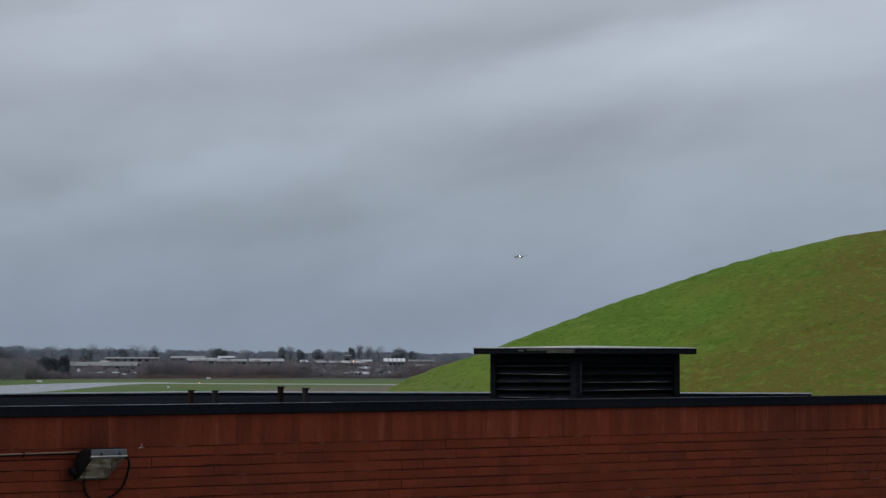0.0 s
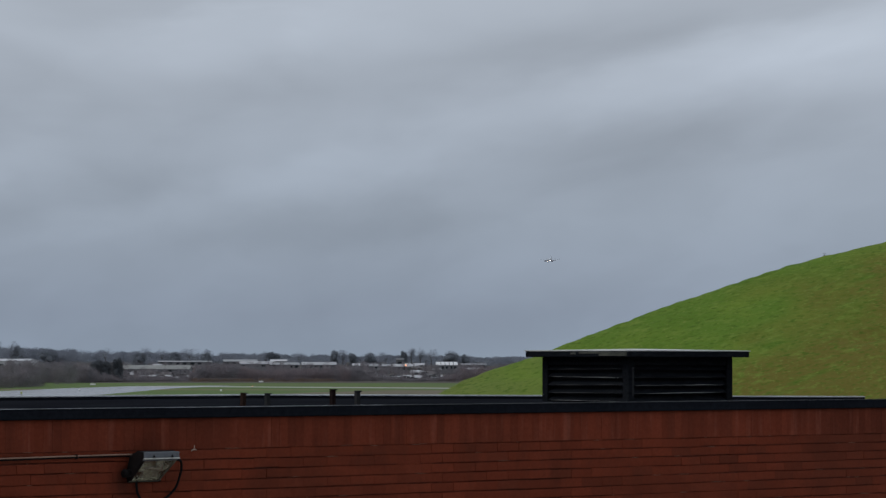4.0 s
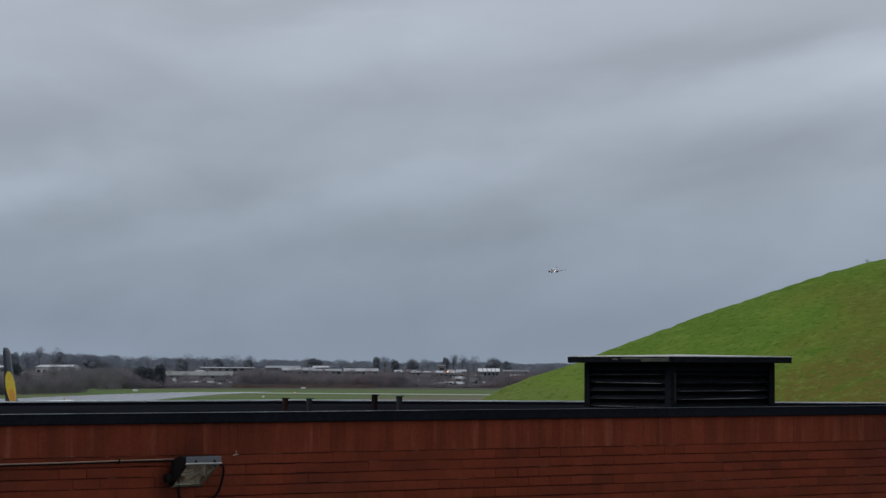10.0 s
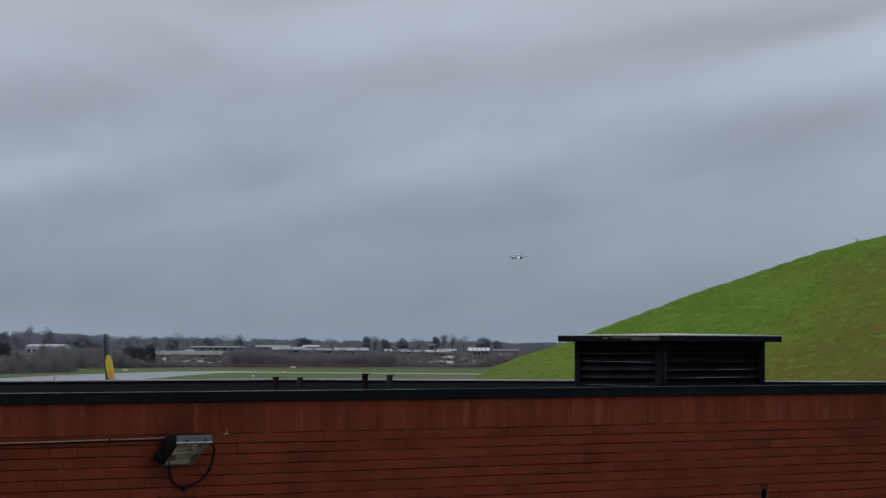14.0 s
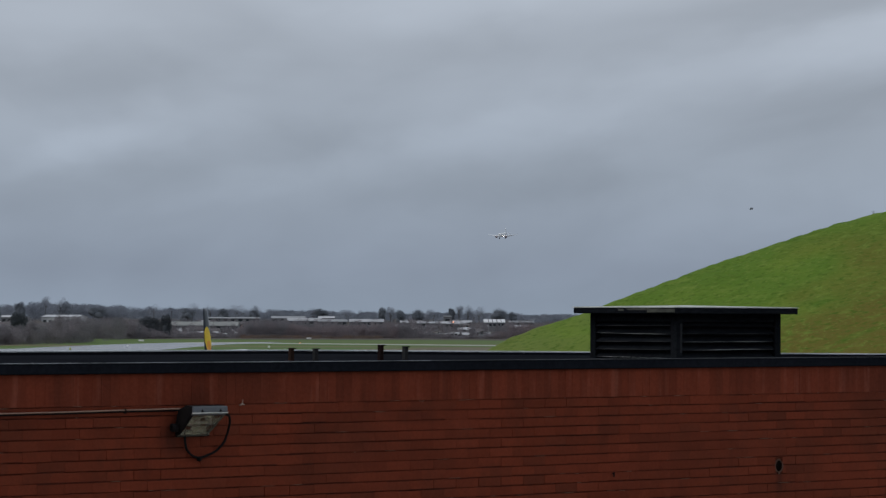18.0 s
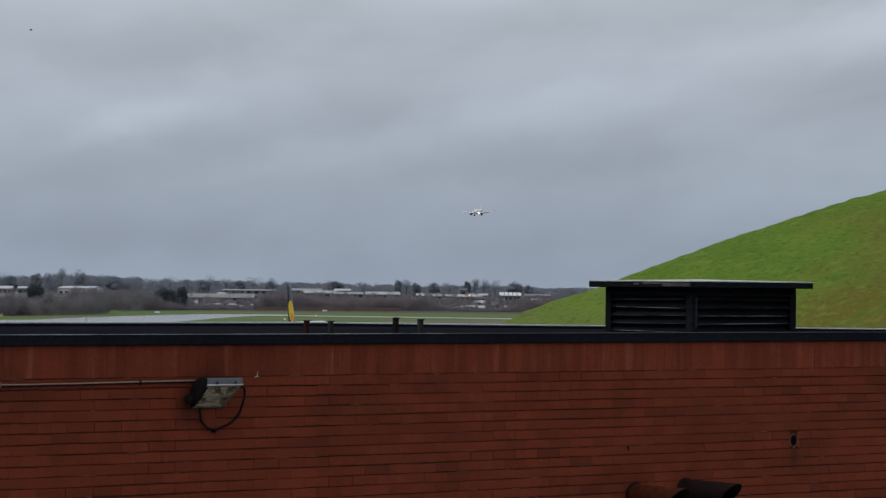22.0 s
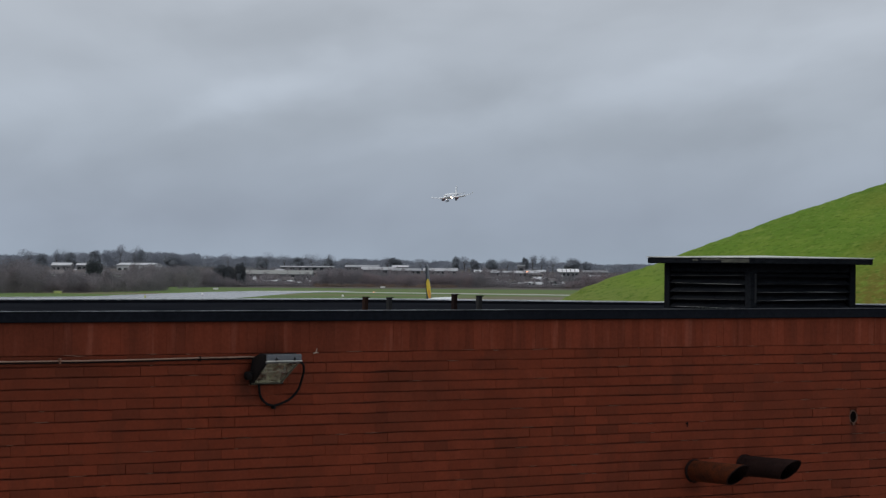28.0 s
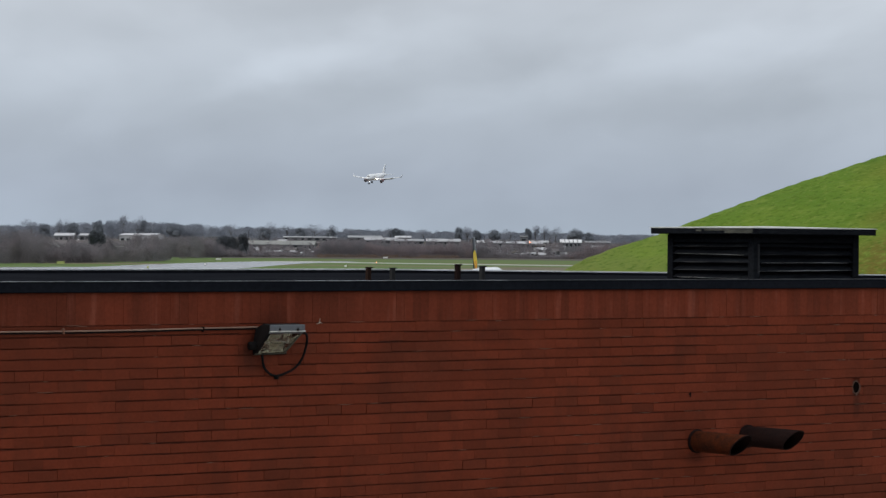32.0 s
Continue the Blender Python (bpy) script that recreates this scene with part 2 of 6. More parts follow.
# far trees and scrub: distance haze is mixed into these base colours, paler and bluer
TWIG = material("hazed_winter_twigs", (0.272, 0.242, 0.254), 0.95, second=(0.198, 0.196, 0.210), scale=0.11, fine=0.4, mix=1.0, grain=0.14, bump=0, spread=0.03, gloss=0.05, soft=0.5)
RED_TWIG = material("hazed_reddish_scrub", (0.284, 0.234, 0.238), 0.95, second=(0.216, 0.192, 0.208), scale=0.11, fine=0.4, mix=1.0, grain=0.14, bump=0, spread=0.03, gloss=0.05, soft=0.5)
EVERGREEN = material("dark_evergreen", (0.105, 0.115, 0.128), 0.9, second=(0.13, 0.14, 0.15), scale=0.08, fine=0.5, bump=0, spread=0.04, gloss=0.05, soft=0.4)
HAZED_EVERGREEN = material("hazed_hillside_evergreens", (0.205, 0.226, 0.256), 0.9, second=(0.235, 0.257, 0.284), scale=0.08, fine=0.5, bump=0, spread=0.03, gloss=0.05, soft=0.4)
HAZED_TWIG = material("hazed_hillside_trees", (0.330, 0.350, 0.395), 0.95, second=(0.205, 0.228, 0.270), scale=0.07, fine=0.25, mix=1.0, grain=0.12, bump=0, spread=0.02, gloss=0.05, soft=0.5)
BRACKEN = material("russet_bracken", (0.25, 0.18, 0.145), 0.95, second=(0.20, 0.165, 0.14), scale=0.1, fine=0.4, mix=1.0, grain=0.12, bump=0, gloss=0.05, soft=0.5)
BARK = material("grey_bark", (0.09, 0.075, 0.06), 0.95, bump=0)
WHITE_CLAD = material("white_cladding", (0.56, 0.56, 0.57), 0.6, second=(0.36, 0.37, 0.38), scale=0.15, fine=1.5, mix=0.9, bump=0, spread=0.22)
BRIGHT_ROOF = material("bright_white_roof", (0.74, 0.74, 0.75), 0.6, second=(0.62, 0.63, 0.64), scale=0.3, fine=2, bump=0)
MID_ROOF = material("grey_sheet_roof", (0.34, 0.345, 0.36), 0.6, second=(0.24, 0.25, 0.27), scale=0.1, fine=1.5, mix=0.8, bump=0, spread=0.25)
GREY_CLAD = material("grey_cladding", (0.17, 0.172, 0.18), 0.6, second=(0.115, 0.12, 0.13), scale=0.08, fine=1.5, mix=0.8, bump=0, spread=0.2)
PALE_ROOF = material("pale_sheet_roof", (0.50, 0.50, 0.52), 0.6, second=(0.34, 0.35, 0.37), scale=0.1, fine=1.5, mix=0.8, bump=0, spread=0.15)
DEPOT_CLAD = material("weathered_depot_cladding", (0.27, 0.275, 0.255), 0.7, second=(0.19, 0.195, 0.19), scale=0.12, fine=1.2, mix=0.9, bump=0)
SLATE = material("slate_roof", (0.11, 0.105, 0.11), 0.7, second=(0.17, 0.12, 0.10), scale=0.1, fine=1, bump=0, spread=0.3)
HOUSE_BRICK = material("house_brick", (0.30, 0.17, 0.12), 0.85, second=(0.36, 0.27, 0.21), scale=0.05, fine=2, bump=0, spread=0.3)
DARK_GLASS = material("dark_window_glass", (0.03, 0.035, 0.04), 0.15, bump=0)
CAR_PAINT = material("car_paint", (0.5, 0.51, 0.52), 0.3, second=(0.3, 0.3, 0.31), scale=0.1, fine=2, bump=0, spread=0.6)
TYRE = material("black_tyre", (0.02, 0.02, 0.02), 0.8, bump=0)
WHITE_PAINT = material("white_aircraft_paint", (0.95, 0.96, 0.97), 0.25, second=(0.90, 0.915, 0.93), scale=0.2, fine=3, mix=0.6, grain=0.04, bump=0)
WING_GREY = material("pale_wing_paint", (0.90, 0.92, 0.94), 0.3, second=(0.84, 0.86, 0.88), scale=0.3, fine=3, bump=0)
RED_PAINT = material("maroon_aircraft_paint", (0.30, 0.17, 0.19), 0.4, second=(0.22, 0.14, 0.17), scale=0.3, fine=3, bump=0)
PALE_BLUE = material("pale_blue_rudder_paint", (0.50, 0.58, 0.68), 0.4, second=(0.42, 0.46, 0.60), scale=0.3, fine=3, bump=0)
RIM = material("stained_mortar", (0.11, 0.054, 0.036), 0.95, second=(0.12, 0.055, 0.038), scale=25, fine=120, bump=0.6)
MOSSY = material("flaked_mossy_edge", (0.095, 0.097, 0.075), 0.8, second=(0.015, 0.016, 0.016), scale=9, fine=50, mix=1.0, grain=0.3, bump=0.3, stretch=(1, 0.4, 1))
DRY_STALK = material("dry_weed_stalk", (0.10, 0.085, 0.05), 0.9, second=(0.06, 0.055, 0.04), scale=8, fine=60, bump=0)
BRACKET_RUST = material("rusted_bracket_steel", (0.036, 0.018, 0.013), 0.9, second=(0.022, 0.013, 0.011), scale=14, fine=60, mix=0.9, grain=0.25, bump=0.4, gloss=0.1)
BRACKET_GREY = material("tarnished_bracket_steel", (0.036, 0.036, 0.038), 0.8, second=(0.022, 0.022, 0.022), scale=14, fine=60, mix=0.8, bump=0.2, gloss=0.1)
PALE_WIRE = material("pale_weathered_wire", (0.55, 0.43, 0.34), 0.7, second=(0.4, 0.3, 0.24), scale=20, fine=90, bump=0.2)
BORE = material("unlit_bore", (0.006, 0.0045, 0.004), 0.95, second=(0.010, 0.006, 0.005), scale=20, fine=90, bump=0, gloss=0.0)
NAVY = material("navy_tail_paint", (0.020, 0.026, 0.045), 0.3, second=(0.03, 0.035, 0.05), scale=0.3, fine=3, bump=0)
YELLOW = material("yellow_tail_emblem", (0.90, 0.62, 0.02), 0.45, second=(0.85, 0.52, 0.02), scale=0.5, fine=3, bump=0)
ORANGE = material("orange_tail_emblem", (0.85, 0.33, 0.015), 0.45, second=(0.8, 0.36, 0.015), scale=0.5, fine=3, bump=0)
ENGINE_DARK = material("engine_inlet", (0.10, 0.10, 0.11), 0.5, 0.3, bump=0)
FEATHER = material("dark_feathers", (0.025, 0.025, 0.03), 0.7, second=(0.04, 0.038, 0.04), scale=30, fine=90, bump=0)
LANDING_GLOW = glow("landing_light_glow", (1.0, 0.80, 0.66), 8.0)
ORANGE_GLOW = glow("orange_lamp_glow", (1.0, 0.40, 0.18), 2.6)
WHITE_SIGN = material("white_marker_board", (0.8, 0.8, 0.78), 0.5, bump=0)
YELLOW_SIGN = material("yellow_marker_board", (0.42, 0.46, 0.16), 0.5, bump=0)


def turf(name, layers, rough=0.9, bump=0.0, bump_scale=6.0, soft=0.0):
    """Grass of several kinds: the first layer's colour, then (colour, noise scale, stretch, low, high, drift) laid over it, drift adding a slow change along x, y, z."""
    m = bpy.data.materials.new(name)
    m.use_nodes = True
    n, l = nodes_of(m.node_tree)
    out, bsdf, coord = n.new("ShaderNodeOutputMaterial"), n.new("ShaderNodeBsdfPrincipled"), n.new("ShaderNodeTexCoord")
    l.new(bsdf.outputs[0], out.inputs[0])
    bsdf.inputs["Roughness"].default_value, bsdf.inputs["Specular IOR Level"].default_value = rough, 0.1
    colour = None
    for tint, scale, stretch, low, high, drift in layers:
        if colour is None:
            rgb = n.new("ShaderNodeRGB")
            rgb.outputs[0].default_value = (*tint, 1)
            colour = rgb.outputs[0]
            continue
        mapping, tex = n.new("ShaderNodeMapping"), n.new("ShaderNodeTexNoise")
        mapping.inputs["Scale"].default_value = stretch
        l.new(coord.outputs["Object"], mapping.inputs[0])
        tex.inputs["Scale"].default_value, tex.inputs["Detail"].default_value = scale, 5.0
        l.new(mapping.outputs[0], tex.inputs["Vector"])
        dot, add, rng = n.new("ShaderNodeVectorMath"), n.new("ShaderNodeMath"), n.new("ShaderNodeMapRange")
        dot.operation, add.operation = "DOT_PRODUCT", "ADD"
        dot.inputs[1].default_value = drift[:3]
        l.new(coord.outputs["Object"], dot.inputs[0])
        more = n.new("ShaderNodeMath")
        more.operation, more.inputs[1].default_value = "ADD", drift[3]
        l.new(dot.outputs["Value"], more.inputs[0])
        l.new(tex.outputs[0], add.inputs[0])
        l.new(more.outputs[0], add.inputs[1])
        rng.interpolation_type = "SMOOTHSTEP"
        rng.inputs[1].default_value, rng.inputs[2].default_value = low, high
        l.new(add.outputs[0], rng.inputs[0])
        blend = n.new("ShaderNodeMix")
        blend.data_type = "RGBA"
        l.new(rng.outputs[0], blend.inputs[0])
        l.new(colour, blend.inputs[6])
        blend.inputs[7].default_value = (*tint, 1)
        colour = blend.outputs[2]
    l.new(colour, bsdf.inputs["Base Color"])
    if soft:
        thin, both = n.new("ShaderNodeBsdfTranslucent"), n.new("ShaderNodeMixShader")
        l.new(colour, thin.inputs["Color"])
        both.inputs[0].default_value = soft
        l.new(bsdf.outputs[0], both.inputs[1])
        l.new(thin.outputs[0], both.inputs[2])
        l.new(both.outputs[0], out.inputs[0])
    if bump:
        b, tex = n.new("ShaderNodeBump"), n.new("ShaderNodeTexNoise")
        tex.inputs["Scale"].default_value, tex.inputs["Detail"].default_value = bump_scale, 6.0
        l.new(coord.outputs["Object"], tex.inputs["Vector"])
        b.inputs["Strength"].default_value, b.inputs["Distance"].default_value = bump, 0.06
        l.new(tex.outputs[0], b.inputs["Height"])
        l.new(b.outputs[0], bsdf.inputs["Normal"])
    return m


WALL = pose(0, 21.2, 0, 0, 0, 36.9)  # local x along the wall, local y into the building
# dark marks beside the floodlight, below the rusty flue and further along, a run below the drain hole: place along the
# wall, height, half width, half height, strength
DARK_MARKS = ((-1.70, 11.14, 0.15, 0.15, 0.75), (4.375, 10.61, 0.05, 0.14, 0.6), (2.56, 10.24, 0.14, 0.07, 0.6), (0.45, 11.25, 0.22, 0.07, 0.45))


def brickwork_material(name, base, dirty, stretch, spread, burn, runs=0.0):
    """Fired clay: each brick of its own shade, some overburnt, grimy patches across the wall, streaks, pale bloom and fine grain."""
    m = bpy.data.materials.new(name)
    m.use_nodes = True
    n, l = nodes_of(m.node_tree)
    out, bsdf = n.new("ShaderNodeOutputMaterial"), n.new("ShaderNodeBsdfPrincipled")
    l.new(bsdf.outputs[0], out.inputs[0])
    bsdf.inputs["Roughness"].default_value, bsdf.inputs["Specular IOR Level"].default_value = 0.9, 0.1
    info, geo = n.new("ShaderNodeObjectInfo"), n.new("ShaderNodeNewGeometry")
    add, wrap = n.new("ShaderNodeMath"), n.new("ShaderNodeMath")
    add.operation, wrap.operation = "ADD", "FRACT"
    l.new(info.outputs["Random"], add.inputs[0])
    l.new(geo.outputs["Random Per Island"], add.inputs[1])
    l.new(add.outputs[0], wrap.inputs[0])
    own = n.new("ShaderNodeTexWhiteNoise")
    own.noise_dimensions = "1D"
    l.new(wrap.outputs[0], own.inputs["W"])
    colour = None

    def tone(scale, detail, low, high, least, most, squeeze=(1, 1, 1)):
        place, tex, rng = n.new("ShaderNodeMapping"), n.new("ShaderNodeTexNoise"), n.new("ShaderNodeMapRange")
        place.inputs["Scale"].default_value = squeeze
        l.new(geo.outputs["Position"], place.inputs[0])
        tex.inputs["Scale"].default_value, tex.inputs["Detail"].default_value, tex.inputs["Roughness"].default_value = scale, detail, 0.6
        l.new(place.outputs[0], tex.inputs["Vector"])
        rng.interpolation_type = "SMOOTHSTEP"
        rng.inputs[1].default_value, rng.inputs[2].default_value, rng.inputs[3].default_value, rng.inputs[4].default_value = low, high, least, most
        l.new(tex.outputs[0], rng.inputs[0])
        return rng.outputs[0]

    def over(under, tint, share):
        mix = n.new("ShaderNodeMix")
        mix.data_type = "RGBA"
        mix.inputs[7].default_value = (*tint, 1)
        if under is None:
            mix.inputs[6].default_value = (*base, 1)
        else:
            l.new(under, mix.inputs[6])
        l.new(share, mix.inputs[0])
        return mix.outputs[2]
    burnt = n.new("ShaderNodeMapRange")
    burnt.inputs[1].default_value, burnt.inputs[2].default_value, burnt.inputs[4].default_value = 0.80, 1.0, burn
    l.new(own.outputs["Value"], burnt.inputs[0])
    colour = over(None, tuple(c * k for c, k in zip(dirty, (0.85, 0.95, 1.0))), burnt.outputs[0])
    colour = over(colour, dirty, tone(0.75, 5.0, 0.42, 0.72, 0.0, 0.9, (1, 1, 1.5)))
    colour = over(colour, dirty, tone(4.0, 4.0, 0.48, 0.75, 0.0, 0.7, stretch))
    colour = over(colour, tuple(min(1.0, c * k) for c, k in zip(base, (1.30, 1.45, 1.6))), tone(2.2, 5.0, 0.60, 0.80, 0.0, 0.55, (1, 1, 0.6)))
    if runs:
        # lime washed down from under the coping, and dark runs between
        colour = over(colour, tuple(c * k for c, k in zip(base, (1.25, 1.75, 2.2))), tone(9.0, 3.0, 0.54, 0.72, 0.0, runs, (1, 1, 0.10)))
        colour = over(colour, tuple(0.72 * c for c in dirty), tone(7.0, 3.0, 0.56, 0.74, 0.0, runs, (1, 1, 0.08)))
    for along, up, wide, high, strength in DARK_MARKS:
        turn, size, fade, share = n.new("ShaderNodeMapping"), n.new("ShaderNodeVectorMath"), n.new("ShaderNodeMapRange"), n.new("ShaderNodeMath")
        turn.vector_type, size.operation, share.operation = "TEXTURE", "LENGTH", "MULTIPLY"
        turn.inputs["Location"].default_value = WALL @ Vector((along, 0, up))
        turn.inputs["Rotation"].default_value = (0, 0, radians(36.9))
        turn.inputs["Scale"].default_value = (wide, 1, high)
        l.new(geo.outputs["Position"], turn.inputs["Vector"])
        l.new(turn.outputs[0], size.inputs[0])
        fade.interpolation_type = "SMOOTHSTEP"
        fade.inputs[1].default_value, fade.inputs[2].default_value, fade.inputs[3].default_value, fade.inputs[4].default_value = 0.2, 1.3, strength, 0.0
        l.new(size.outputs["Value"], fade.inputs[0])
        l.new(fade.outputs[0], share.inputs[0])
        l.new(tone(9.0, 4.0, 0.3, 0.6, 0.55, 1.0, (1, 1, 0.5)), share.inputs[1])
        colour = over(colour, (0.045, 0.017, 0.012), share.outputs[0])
    shade = n.new("ShaderNodeMapRange")
    shade.inputs[3].default_value, shade.inputs[4].default_value = 1 - spread, 1 + spread
    l.new(wrap.outputs[0], shade.inputs[0])
    grain = n.new("ShaderNodeMath")
    grain.operation = "MULTIPLY"
    l.new(shade.outputs[0], grain.inputs[0])
    l.new(tone(40, 3.0, 0.3, 0.7, 0.92, 1.08), grain.inputs[1])
    scaled = n.new("ShaderNodeVectorMath")
    scaled.operation = "SCALE"
    l.new(colour, scaled.inputs[0])
    l.new(grain.outputs[0], scaled.inputs["Scale"])
    l.new(scaled.outputs[0], bsdf.inputs["Base Color"])
    b, tex = n.new("ShaderNodeBump"), n.new("ShaderNodeTexNoise")
    tex.inputs["Scale"].default_value, tex.inputs["Detail"].default_value = 60, 4.0
    l.new(geo.outputs["Position"], tex.inputs["Vector"])
    b.inputs["Strength"].default_value, b.inputs["Distance"].default_value = 0.35, 0.006
    l.new(tex.outputs[0], b.inputs["Height"])
    l.new(b.outputs[0], bsdf.inputs["Normal"])
    return m


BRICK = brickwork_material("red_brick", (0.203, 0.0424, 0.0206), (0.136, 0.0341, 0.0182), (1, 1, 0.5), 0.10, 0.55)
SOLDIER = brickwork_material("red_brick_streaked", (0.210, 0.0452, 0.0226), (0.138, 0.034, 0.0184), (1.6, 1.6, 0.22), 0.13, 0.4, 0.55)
STILL = (0, 0, 0, 0)
MOUND_LAYERS = (
    ((0.106, 0.188, 0.024), 0, 0, 0, 0, STILL),
    ((0.148, 0.222, 0.031), 0.55, (1, 1, 1), 0.42, 0.72, STILL),
    ((0.146, 0.128, 0.027), 0.22, (1, 1, 1.5), 0.44, 0.84, (0.060, 0, -0.10, 0.62)),
    ((0.075, 0.150, 0.016), 0.9, (0.6, 1.6, 1.6), 0.58, 0.80, STILL),
    ((0.170, 0.238, 0.042), 3.0, (0.7, 1.2, 1.2), 0.50, 0.80, STILL),
    ((0.150, 0.192, 0.046), 0.6, (1, 1, 1), 0.45, 0.95, (-0.12, 0, 0, 1.0)),
    ((0.090, 0.150, 0.018), 3.6, (0.4, 1.0, 1.6), 0.56, 0.82, STILL),
    ((0.072, 0.128, 0.015), 8.0, (0.5, 1.0, 1.5), 0.50, 0.73, STILL),
    ((0.175, 0.228, 0.044), 11.0, (0.7, 1.0, 1.4), 0.55, 0.76, STILL))
GRASS = turf("mound_turf", MOUND_LAYERS, 0.9, 0.9, 5.0)
BLADES = turf("grass_blades", MOUND_LAYERS)
FIELD = turf("airfield_grass", (
    ((0.105, 0.160, 0.049), 0, 0, 0, 0, STILL),
    ((0.180, 0.150, 0.090), 0.014, (0.15, 1, 1), 0.50, 0.68, STILL),
    ((0.110, 0.164, 0.049), 0.03, (0.2, 1, 1), 0.52, 0.7, STILL),
    ((0.105, 0.092, 0.080), 0.02, (1, 1, 1), 0.4, 0.8, (0, 0.02, 0, -28.5))))


DRIFT = 14.8  # how fast the cloud cover travels to the right, metres a second
# banks of thicker and thinner cloud half-way through the drift: azimuth, elevation, half width, half height, tilt (degrees), amount
CLOUD_BANKS = ((1.3, 6.5, 2.6, 0.75, 10, 0.11), (7.2, 5.15, 2.7, 0.6, 14, 0.08), (11.0, 6.0, 2.6, 0.85, 9, 0.11), (15.0, 6.6, 3.2, 1.1, 6, 0.17),
               (2.8, 3.87, 2.4, 0.5, 8, 0.085), (-1.9, 4.4, 1.8, 0.4, 15, 0.05), (-3.5, 2.7, 2.5, 0.45, 5, 0.05), (-5.8, 3.43, 2.1, 0.42, 12, 0.10),
               (-11.0, 3.3, 2.0, 0.65, 10, 0.07), (8.9, 6.5, 3.0, 0.42, 10, -0.07), (9.4, 4.3, 2.7, 0.6, 10, -0.075), (3.0, 2.7, 2.9, 0.45, 5, -0.08),
               (-1.2, 3.5, 2.0, 0.36, 8, -0.05), (-0.5, 7.2, 2.8, 0.36, 5, -0.07), (3.6, 5.5, 2.5, 0.6, 8, -0.05), (-5.8, 4.95, 3.0, 0.6, 10, -0.10), (-4.4, 2.75, 2.8, 0.42, 8, -0.06))


def deck_distance(up):
    """How far off the cloud deck is seen at an elevation in degrees."""
    return float(np.interp(up, (3.0, 7.5, 8.4), (4700, 2800, 2640)))


def sky_material():
    m = bpy.data.materials.new("drifting_cloud_cover")
    m.use_nodes = True
    n, l = nodes_of(m.node_tree)
    coord, split = n.new("ShaderNodeTexCoord"), n.new("ShaderNodeSeparateXYZ")
    l.new(coord.outputs["Object"], split.inputs[0])

    def maths(kind, *values):
        node = n.new("ShaderNodeMath")
        node.operation = kind
        for socket, v in zip(node.inputs, values):
            if isinstance(v, (int, float)):
                socket.default_value = v
            else:
                l.new(v, socket)
        return node.outputs[0]
    rise = maths("DIVIDE", split.outputs[2], split.outputs[1])
    across = maths("DIVIDE", split.outputs[0], 4100)
    flat = n.new("ShaderNodeCombineXYZ")
    l.new(across, flat.inputs[0])
    l.new(rise, flat.inputs[2])
    flow = flow_of(m.node_tree, flat.outputs[0])
    # ragged edges for the banks
    fray = n.new("ShaderNodeTexNoise")
    fray.inputs["Scale"].default_value, fray.inputs["Detail"].default_value = 3.2, 4.0
    l.new(flow, fray.inputs["Vector"])
    shake = n.new("ShaderNodeVectorMath")
    shake.operation = "MULTIPLY_ADD"
    shake.inputs[1].default_value, shake.inputs[2].default_value = (0.05, 0, 0.014), (-0.025, 0, -0.007)
    l.new(fray.outputs[1], shake.inputs[0])
    place = n.new("ShaderNodeVectorMath")
    l.new(flat.outputs[0], place.inputs[0])
    l.new(shake.outputs[0], place.inputs[1])
    total = None
    for turn, up, wide, high, tilt, amount in CLOUD_BANKS:
        x = deck_distance(up) * math.tan(radians(turn)) / 4100
        stretch = deck_distance(up) / 4100
        shift, bank = n.new("ShaderNodeVectorMath"), n.new("ShaderNodeMapping")
        shift.operation = "SUBTRACT"
        shift.inputs[1].default_value = (x, 0, math.tan(radians(up)))
        bank.inputs["Rotation"].default_value = (0, radians(-tilt), 0)
        bank.vector_type = "TEXTURE"
        bank.inputs["Scale"].default_value = (radians(wide) * stretch, 1, radians(high))
        l.new(place.outputs[0], shift.inputs[0])
        l.new(shift.outputs[0], bank.inputs["Vector"])
        size, fade = n.new("ShaderNodeVectorMath"), n.new("ShaderNodeMapRange")
        size.operation = "LENGTH"
        l.new(bank.outputs[0], size.inputs[0])
        fade.interpolation_type = "SMOOTHERSTEP"
        fade.inputs[1].default_value, fade.inputs[2].default_value = 0.0, 1.75
        fade.inputs[3].default_value, fade.inputs[4].default_value = amount, 0.0
        l.new(size.outputs["Value"], fade.inputs[0])
        total = fade.outputs[0] if total is None else maths("ADD", total, fade.outputs[0])
    e, out = n.new("ShaderNodeEmission"), n.new("ShaderNodeOutputMaterial")
    l.new(overcast(m.node_tree, rise, flow, 0.5), e.inputs[0])
    l.new(maths("MULTIPLY_ADD", total, 1.35, 0.99), e.inputs[1])
    l.new(e.outputs[0], out.inputs[0])
    m.cycles.emission_sampling = "NONE"
    return m

# ---------------------------------------------------------------- mesh helpers


def box(bm, x0, x1, y0, y1, z0, z1, bevel=0.0):
    made = bmesh.ops.create_cube(bm, size=1.0, matrix=Matrix.LocRotScale(((x0 + x1) / 2, (y0 + y1) / 2, (z0 + z1) / 2), None, (abs(x1 - x0), abs(y1 - y0), abs(z1 - z0))))
    if bevel:
        edges = list({e for v in made["verts"] for e in v.link_edges})
        bmesh.ops.bevel(bm, geom=edges, offset=bevel, segments=1, affect="EDGES")
    return bm


